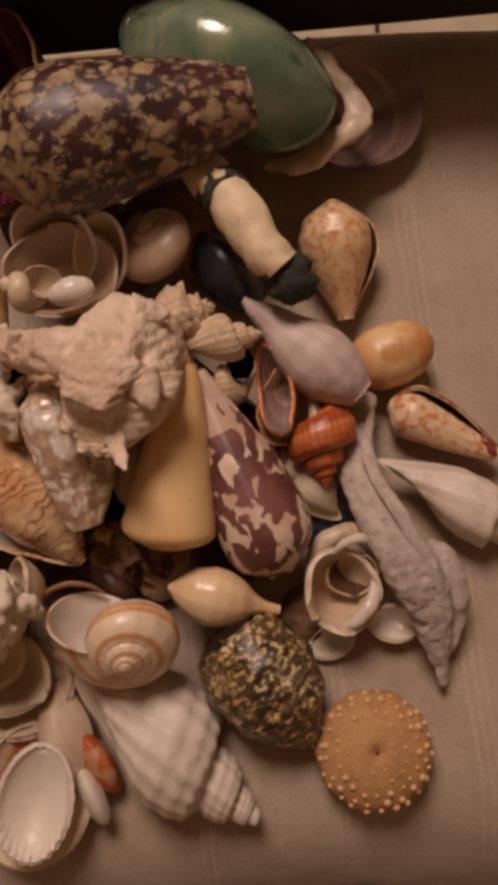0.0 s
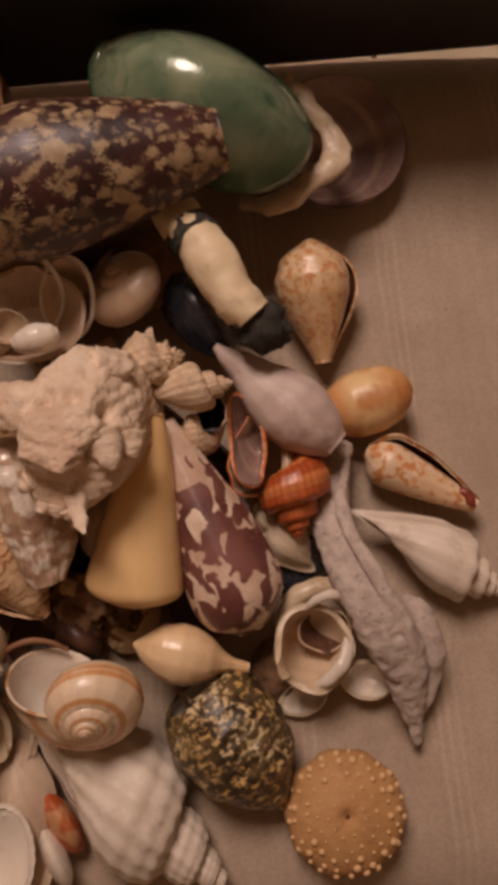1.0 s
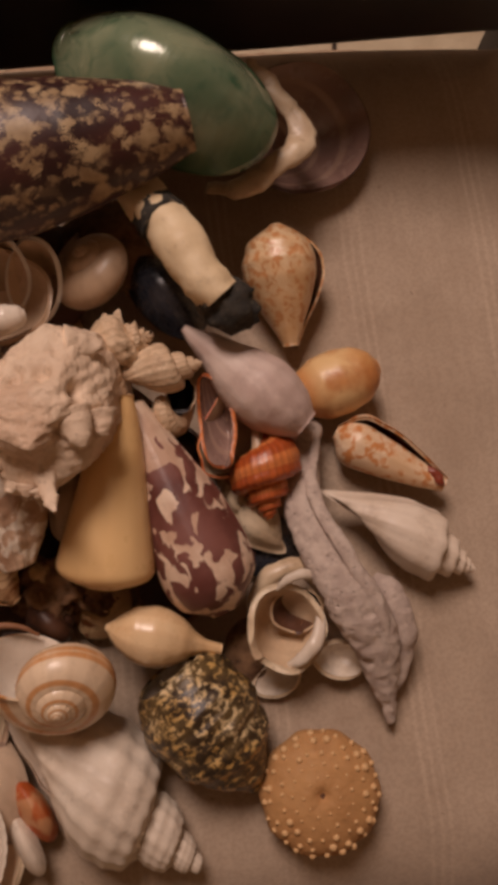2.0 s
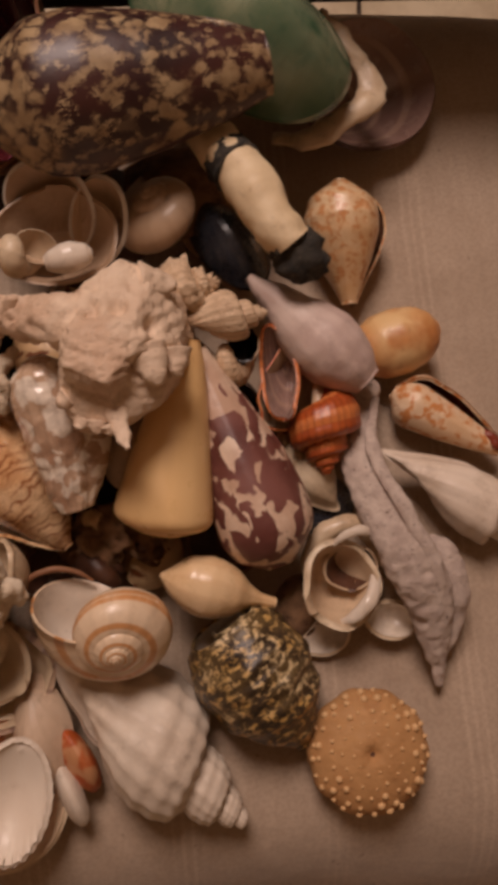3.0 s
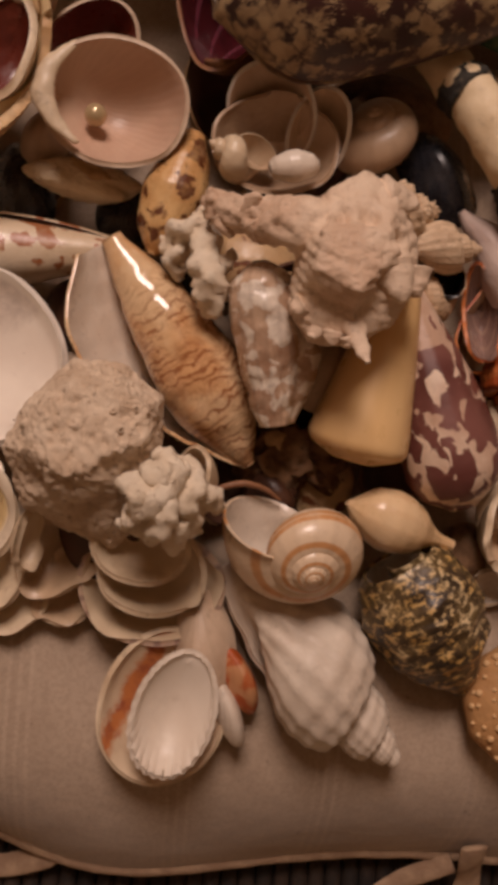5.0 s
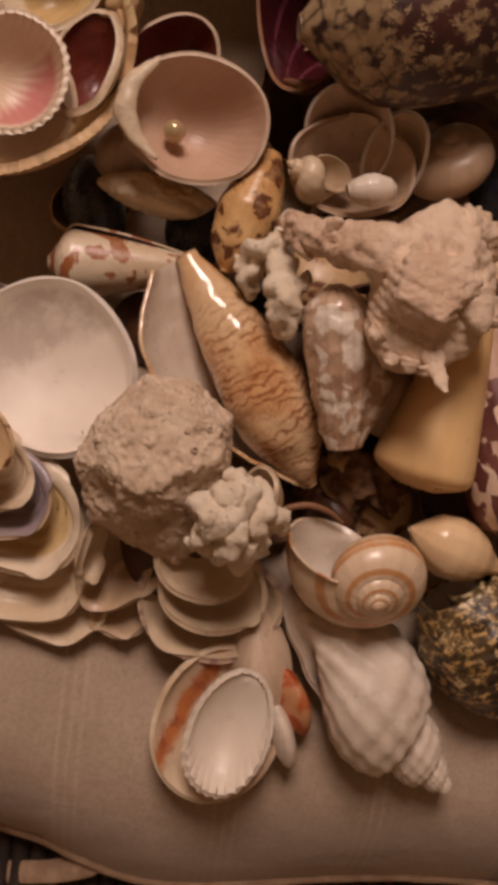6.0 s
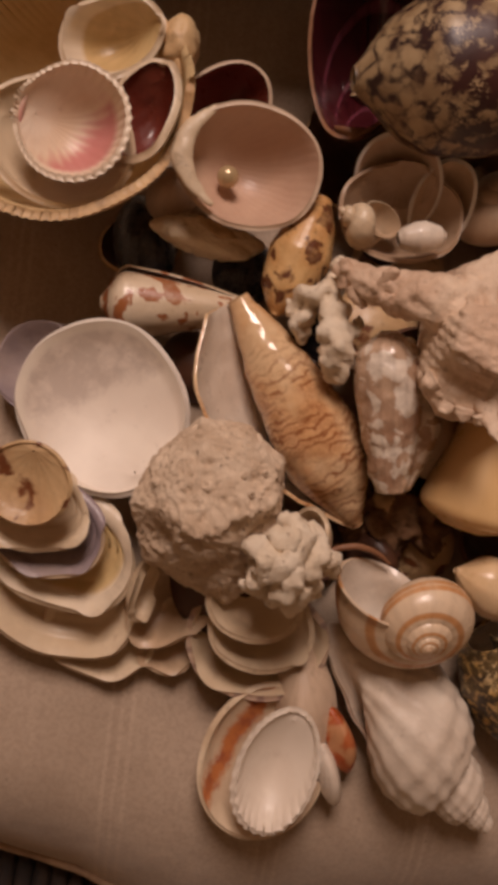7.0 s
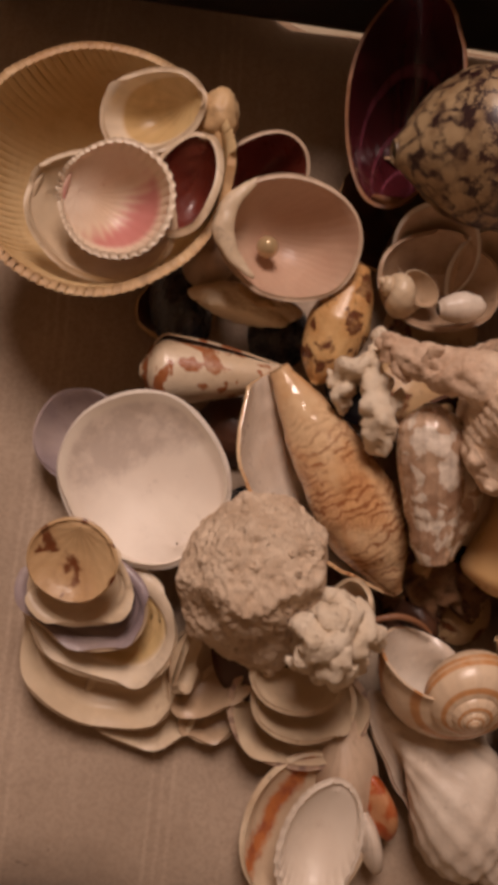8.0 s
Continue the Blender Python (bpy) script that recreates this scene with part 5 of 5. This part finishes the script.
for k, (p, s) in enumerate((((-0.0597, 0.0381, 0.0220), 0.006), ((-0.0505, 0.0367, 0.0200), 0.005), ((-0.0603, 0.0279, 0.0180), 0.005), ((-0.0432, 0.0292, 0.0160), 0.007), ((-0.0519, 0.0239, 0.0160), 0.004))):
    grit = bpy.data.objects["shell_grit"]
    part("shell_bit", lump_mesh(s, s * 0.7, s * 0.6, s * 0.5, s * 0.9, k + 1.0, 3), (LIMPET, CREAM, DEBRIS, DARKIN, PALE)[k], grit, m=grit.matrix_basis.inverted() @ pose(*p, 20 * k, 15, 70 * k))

# ---- clam shells on the left ----
valve("giant_cockle_shell", "large honey-coloured cockle shell, hollow side up, holding smaller shells", (-0.2142, 0.1543, 0.0680), (-0.1723, 0.1889, 0.0700), (0.0, -0.08, 1),
      0.0955, 0.1000, 0.050, (COCKLEOUT, COCKLE), na=480, ribs=170, rib=0.0012, crenate=0.0032, thick=0.0030, power=2.6, round_off=0.8)
part("beak", star_mesh((-0.1756, 0.1867, 0.0580), (0.0075, 0.0120, 0.0130), (((-0.1740, 0.1968, 0.0600), 0.4),), 4, 0.0012, 0.006), COCKLEOUT,
     bpy.data.objects["giant_cockle_shell"], "worn orange-brown beak", m=bpy.data.objects["giant_cockle_shell"].matrix_basis.inverted())
valve("yellow_clam_shell", "white and yellowish clam shell, hollow side up", (-0.2001, 0.1802, 0.0660), (-0.1859, 0.1869, 0.0740), (-0.1, -0.35, 1),
      0.0309, 0.0412, 0.016, (CREAM, YIN), thick=0.0020, wobble=0.06)
valve("red_clam_shell", "white clam shell with a deep red inside", (-0.1832, 0.1543, 0.0660), (-0.1825, 0.1693, 0.0760), (-0.35, -0.1, 1),
      0.0285, 0.0427, 0.018, (CREAM, REDIN), thick=0.0024, wobble=0.05)
valve("white_clam_shell", "worn white clam shell, hollow side up", (-0.2096, 0.1363, 0.0640), (-0.2329, 0.1408, 0.0660), (0.1, -0.2, 1),
      0.0475, 0.0558, 0.018, (CREAM, SMOOTH), thick=0.0022, wobble=0.06)
valve("rose_scallop_shell", "white scallop shell with a rose-pink flush and toothed rim", (-0.2043, 0.1379, 0.0760), (-0.2232, 0.1391, 0.0780), (-0.1, -0.25, 1),
      0.0419, 0.0415, 0.017, (ROSE, ROSE), na=260, ribs=66, rib=0.012, crenate=0.0075, thick=0.0018, edge_ribs=True, power=2.4, wobble=0.02)
valve("pearl_clam_shell", "pink clam shell, hollow side up, with a pearl in it", (-0.1410, 0.1457, 0.0600), (-0.1687, 0.1480, 0.0580), (0.0, -0.3, 1),
      0.0469, 0.0560, 0.022, (PALE, PINK), thick=0.0018)
valve("dark_red_clam_shell", "clam shell with a dark red inside standing behind another", (-0.1564, 0.1725, 0.0440), (-0.1714, 0.1545, 0.0380), (0.05, -0.45, 1),
      0.0329, 0.0472, 0.018, (PALE, REDIN))
valve("round_pink_shell", "pale pink clam shell, rounded side up", (-0.1685, 0.1439, 0.0260), (-0.1641, 0.1537, 0.0300), (-0.2, -0.2, 1),
      0.0213, 0.0247, 0.010, (PALE, PINK), up=False)


part("hinge_band", tube_mesh([(-0.1558, 0.1642, 0.0640), (-0.1639, 0.1539, 0.0640), (-0.1657, 0.1429, 0.0620), (-0.1603, 0.1337, 0.0600), (-0.1509, 0.1277, 0.0580)],
     [0.0010, 0.0030, 0.0044, 0.0028, 0.0008], 16, 0.0008, 0.006, flat=0.6), CREAM, bpy.data.objects["pearl_clam_shell"], "white hinge band",
     m=bpy.data.objects["pearl_clam_shell"].matrix_basis.inverted())


def build_pearl():
    ob = thing("pearl", "round cream pearl lying in the pink shell", "pearl", pose(*(-0.1477, 0.1443, 0.0500)), "")
    bm = bmesh.new()
    bmesh.ops.create_uvsphere(bm, u_segments=28, v_segments=18, radius=0.0043)
    part("bead", bm, PEARL, ob)


build_pearl()
fragment = build_crag("shell_fragment", "cream worn shell fragment", (-0.1507, 0.1281, 0.0280), (0.0200, 0.0080, 0.0090), (
    ((-0.1739, 0.1268, 0.0320), 0.45), ((-0.1614, 0.1303, 0.0360), 0.4), ((-0.1291, 0.1269, 0.0340), 0.45), ((-0.1369, 0.1201, 0.0340), 0.4), ((-0.1622, 0.1223, 0.0360), 0.4)), FRAGMENT, 0.0012, 0.006, 2.2,
    (((-0.1495, 0.1245, 0.0365), (0.05, -0.15, 1)),), 0.5)
part("brown_crust", lump_mesh(0.0085, 0.0030, 0.0016, 0.0014, 0.004, 4.0, 4), LIMPET, fragment, "brown crusted patch", m=fragment.matrix_basis.inverted() @ pose(*(-0.1481, 0.1291, 0.0365), 0, 0, -20))
valve("dark_mussel_shell", "dark olive mussel shell beneath other shells", (-0.1767, 0.1264, 0.0120), (-0.1827, 0.1443, 0.0120), (0, -0.1, 1),
      0.0261, 0.0404, 0.012, (MUSSEL, BLACKIN), up=False)
valve("chalk_clam_shell", "large chalky white clam shell, hollow side up", (-0.1751, 0.0484, 0.0380), (-0.1541, 0.0204, 0.0400), (-0.05, -0.12, 1),
      0.0628, 0.0687, 0.011, (CHALK, CLAM), thick=0.0028)
valve("purple_clam_shell", "purple-grey clam shell under the chalky one", (-0.2028, 0.0629, 0.0180), (-0.1774, 0.0505, 0.0200), (-0.1, 0.0, 1),
      0.0379, 0.0424, 0.012, (PURPLE, PURPLE), up=True)
valve("limpet_shell", "brown speckled limpet shell, hollow side up", (-0.1934, 0.0138, 0.0550), (-0.1923, 0.0283, 0.0550), (-0.1, -0.25, 1),
      0.0320, 0.0300, 0.0045, (LIMPET, LIMPET), beak=0.0, hinge_part=False)
valve("stacked_clam_shell", "cream clam shell in a stack of clam shells", (-0.1905, 0.0062, 0.0410), (-0.1897, 0.0217, 0.0430), (-0.05, -0.10, 1),
      0.0386, 0.0305, 0.012, (CREAM, SMOOTH), rings=6, ring=0.035, wobble=0.11, thick=0.0018)
valve("blue_clam_shell", "blue-purple edged clam shell in a stack", (-0.1877, 0.0007, 0.0340), (-0.1847, 0.0167, 0.0380), (-0.05, -0.10, 1),
      0.0482, 0.0339, 0.013, (CLAMOUT, PURPLE), rings=6, ring=0.035, wobble=0.11, thick=0.0018)
valve("yellow_inside_clam_shell", "clam shell with a yellow inside and white rim in a stack", (-0.1803, -0.0063, 0.0270), (-0.1754, 0.0166, 0.0340), (-0.05, -0.10, 1),
      0.0605, 0.0427, 0.013, (CREAM, YIN), rings=6, ring=0.035, wobble=0.11, thick=0.0030)
valve("big_cream_clam_shell", "wide cream clam shell at the bottom of a stack", (-0.1773, -0.0220, 0.0180), (-0.1710, 0.0049, 0.0260), (-0.05, -0.15, 1),
      0.0639, 0.0500, 0.013, (CLAMOUT, SMOOTH), rings=6, ring=0.035, wobble=0.11, thick=0.0028)
valve("loose_clam_shell", "cream clam shell lying at the edge of the heap", (-0.1605, -0.0321, 0.0090), (-0.1563, -0.0077, 0.0140), (-0.02, -0.12, 1),
      0.0449, 0.0376, 0.006, (CLAMOUT, SMOOTH), wobble=0.1, thick=0.0022)
valve("loose_clam_shell", "cream clam shell lying half under the coral lump", (-0.1371, -0.0141, 0.0210), (-0.1252, 0.0049, 0.0260), (-0.1, -0.25, 1),
      0.0324, 0.0443, 0.012, (CREAM, TANIN), wobble=0.12, thick=0.0026)
valve("loose_clam_shell", "cream clam shell lying half under the coral lump", (-0.1292, -0.0274, 0.0100), (-0.1195, -0.0119, 0.0140), (0.05, -0.15, 1),
      0.0265, 0.0365, 0.007, (CLAMOUT, TANIN), wobble=0.12, thick=0.0024)
valve("loose_clam_shell", "narrow cream clam shell standing on edge", (-0.1468, -0.0139, 0.0320), (-0.1455, -0.0024, 0.0360), (0.85, -0.2, 0.5),
      0.0146, 0.0261, 0.006, (CREAM, SMOOTH), wobble=0.12, thick=0.0022)
valve("striped_clam_shell", "purple striped clam shell, hollow side up, holding others", (-0.1002, -0.0240, 0.0200), (-0.0994, 0.0032, 0.0260), (0, -0.2, 1),
      0.0552, 0.0465, 0.019, (STRIPE, SMOOTH), wobble=0.06, thick=0.0026, ribs=26, rib=0.012)
valve("nested_clam_shell", "white clam shell nested in a larger one", (-0.1007, -0.0188, 0.0300), (-0.0989, 0.0016, 0.0360), (0.05, -0.2, 1),
      0.0410, 0.0360, 0.016, (CREAM, SMOOTH), thick=0.0022, wobble=0.06)
valve("nested_clam_shell", "white clam shell nested in a larger one", (-0.1061, -0.0107, 0.0400), (-0.1036, 0.0053, 0.0460), (0.05, -0.2, 1),
      0.0370, 0.0300, 0.014, (CREAM, SMOOTH), thick=0.0022)
valve("orange_clam_shell", "white clam shell stained orange, hollow side up", (-0.0889, -0.0679, 0.0140), (-0.0851, -0.0378, 0.0200), (0, -0.1, 1),
      0.0490, 0.0600, 0.013, (CREAM, STAIN), thick=0.0024)
valve("lilac_clam_shell", "lilac-brown clam shell standing behind the toothed one", (-0.0765, -0.0456, 0.0120), (-0.0826, -0.0248, 0.0200), (-0.25, -0.15, 1),
      0.0250, 0.0470, 0.014, (PALE, TANIN), thick=0.0013, hinge_part=False, up=False)
valve("toothed_cockle_shell", "white cockle shell with a toothed rim, hollow side up", (-0.0853, -0.0688, 0.0260), (-0.0813, -0.0459, 0.0320), (0.05, -0.12, 1),
      0.0315, 0.0480, 0.011, (WHITE, TOOTHIN), ribs=52, rib=0.012, crenate=0.011, thick=0.002, edge_ribs=True)
valve("rust_clam_shell", "rust-orange clam shell beside the toothed one", (-0.0617, -0.0552, 0.0140), (-0.0684, -0.0430, 0.0200), (0.5, 0.0, 1),
      0.0115, 0.0290, 0.008, (RUSTOUT, RUSTOUT), up=False)
valve("white_chip_shell", "small white shell chip", (-0.0644, -0.0674, 0.0140), (-0.0695, -0.0570, 0.0160), (0.2, 0.0, 1),
      0.0095, 0.0270, 0.007, (WHITE, INNER), up=False)

valve("thin_clam_shell", "thin cream clam shell standing on edge behind the coral lump", (-0.0928, 0.0127, 0.0400), (-0.0924, -0.0020, 0.0300), (-0.8, -0.1, 0.6),
      0.0230, 0.0313, 0.012, (CREAM, CREAM), wobble=0.05)
valve("pale_clam_shell", "pale pink clam shell beside the flecked conch", (-0.0468, 0.0635, 0.0340), (-0.0442, 0.0771, 0.0400), (-0.3, -0.1, 1),
      0.0207, 0.0305, 0.012, (PALE, PALE), up=False, wobble=0.05)


def add_barnacles(name, spots, size, material):
    """Small pitted cones grown on a lump."""
    ob = bpy.data.objects[name]
    rng = random.Random(7)
    base = next(c for c in ob.children if c.name.startswith("lump"))
    mesh = base.data
    for k in range(spots):
        v = max((mesh.vertices[rng.randrange(len(mesh.vertices))] for _ in range(6)), key=lambda q: q.co.z + rng.uniform(0, 0.02))
        bm = bmesh.new()
        s = size * rng.uniform(0.6, 1.3)
        rings = []
        for r, h in ((1.0, -0.3), (0.85, 0.3), (0.6, 0.75), (0.4, 0.7), (0.3, 0.1)):
            rings.append([bm.verts.new((r * s * math.cos(a) * (1 + 0.15 * math.sin(5 * a + k)), r * s * math.sin(a), h * s)) for a in np.linspace(0, 2 * math.pi, 14, endpoint=False)])
        for r0, r1 in zip(rings, rings[1:]):
            for i in range(14):
                bm.faces.new((r0[i], r0[(i + 1) % 14], r1[(i + 1) % 14], r1[i]))
        bm.faces.new(rings[-1])
        q = v.normal.to_track_quat("Z", "Y").to_matrix().to_4x4()
        q.translation = v.co
        q = base.matrix_basis @ q
        part("barnacle", bm, material, ob, m=q)


add_barnacles("encrusted_oyster", 9, 0.0018, ROCK)
add_barnacles("coral_lump", 5, 0.0016, CORAL)

# ---- the back ----
valve("glassy_clam_shell", "grey translucent clam shell leaning upright", (-0.0821, 0.1577, 0.0500), (-0.0725, 0.1417, 0.0360), (0.0, -0.75, 0.7),
      0.0345, 0.0421, 0.012, (CHALK, PALE), hinge_part=False)
valve("thin_rim_shell", "thin grey-brown clam shell leaning upright", (-0.0633, 0.1536, 0.0480), (-0.0652, 0.1410, 0.0360), (-0.2, -0.6, 0.8),
      0.0244, 0.0377, 0.012, (CHALK, TANIN), hinge_part=False)
valve("grey_clam_shell", "grey-beige clam shell, hollow side up, holding small shells", (-0.0795, 0.1455, 0.0520), (-0.0817, 0.1703, 0.0500), (0.0, -0.12, 1),
      0.0500, 0.0410, 0.020, (ROUND, ROUND), thick=0.0016, wobble=0.07, hinge_part=False)
snail("curled_shell", "small cream curled snail shell", "seashell",
      coil((-0.1045, 0.1390, 0.0560), (-0.0794, 0.1333, 0.0500), 0.0225, 90, None, 4.0, 2.1), (CREAM, TANIN))
snail("white_bean_shell", "small smooth white cowrie shell", "seashell",
      rolled((-0.0633, 0.1354, 0.0600), (-0.0809, 0.1301, 0.0600), 0.0132, 180, None,
             ((0, 0.2), (0.1, 0.34), (0.4, 0.49), (0.6, 0.5), (0.9, 0.34), (1, 0.15))), (INNER, INNER))
valve("purple_pen_shell", "large glossy wine-red shell standing upright, coloured dark for its shaded hollow", (-0.1073, 0.2130, 0.0620), (-0.1030, 0.1665, 0.0450), (-0.30, -0.10, 0.9),
      0.0460, 0.0900, 0.044, (RIMBROWN, WINE), up=True, thick=0.0013, beak=0.0, wobble=0.05, round_off=0.7)
snail("brown_mouth_shell", "brown-lipped snail shell beneath the banded one", "seashell",
      coil((-0.0483, 0.0224, 0.0130), (-0.0722, 0.0062, 0.0150), 0.0335, 90, None, 3.5, 2.1), (DARKIN, DARKIN))
brown = bpy.data.objects["brown_mouth_shell"]
part("lip", tube_mesh([(-0.0829, 0.0078, 0.0360), (-0.0817, 0.0128, 0.0380), (-0.0741, 0.0162, 0.0390), (-0.0655, 0.0161, 0.0380), (-0.0581, 0.0128, 0.0360)], [0.0007, 0.0011, 0.0012, 0.0011, 0.0006], 12, 0.0002, 0.004),
     RIMBROWN, brown, "thin brown lip", m=brown.matrix_basis.inverted())


# ---- small worn shells in dark colours, added to fill gaps deep in the heap ----
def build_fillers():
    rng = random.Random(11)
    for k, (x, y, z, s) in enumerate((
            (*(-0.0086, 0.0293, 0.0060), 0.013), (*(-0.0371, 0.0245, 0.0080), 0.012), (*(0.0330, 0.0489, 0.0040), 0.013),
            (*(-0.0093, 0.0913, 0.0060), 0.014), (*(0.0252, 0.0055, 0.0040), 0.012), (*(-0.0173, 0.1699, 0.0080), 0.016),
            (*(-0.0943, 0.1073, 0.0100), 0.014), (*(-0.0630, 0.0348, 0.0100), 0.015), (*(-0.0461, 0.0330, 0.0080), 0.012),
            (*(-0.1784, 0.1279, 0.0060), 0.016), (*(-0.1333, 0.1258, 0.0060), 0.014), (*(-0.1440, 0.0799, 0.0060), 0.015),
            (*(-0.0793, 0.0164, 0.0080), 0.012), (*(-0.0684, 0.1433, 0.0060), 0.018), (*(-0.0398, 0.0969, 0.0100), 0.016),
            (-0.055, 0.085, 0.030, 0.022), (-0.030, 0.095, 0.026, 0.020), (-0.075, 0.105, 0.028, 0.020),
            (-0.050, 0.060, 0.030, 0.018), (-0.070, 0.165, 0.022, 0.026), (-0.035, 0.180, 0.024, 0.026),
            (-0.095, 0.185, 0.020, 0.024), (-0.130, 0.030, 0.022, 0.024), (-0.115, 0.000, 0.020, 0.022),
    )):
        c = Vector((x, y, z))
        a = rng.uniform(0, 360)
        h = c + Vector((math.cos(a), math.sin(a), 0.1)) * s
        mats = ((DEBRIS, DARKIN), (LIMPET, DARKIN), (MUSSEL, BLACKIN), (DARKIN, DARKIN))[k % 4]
        valve("worn_shell", "small worn brown shell added as filler deep in the heap", c, h, (rng.uniform(-0.5, 0.5), rng.uniform(-0.5, 0.3), 1), 2 * s, 2.3 * s, 0.6 * s,
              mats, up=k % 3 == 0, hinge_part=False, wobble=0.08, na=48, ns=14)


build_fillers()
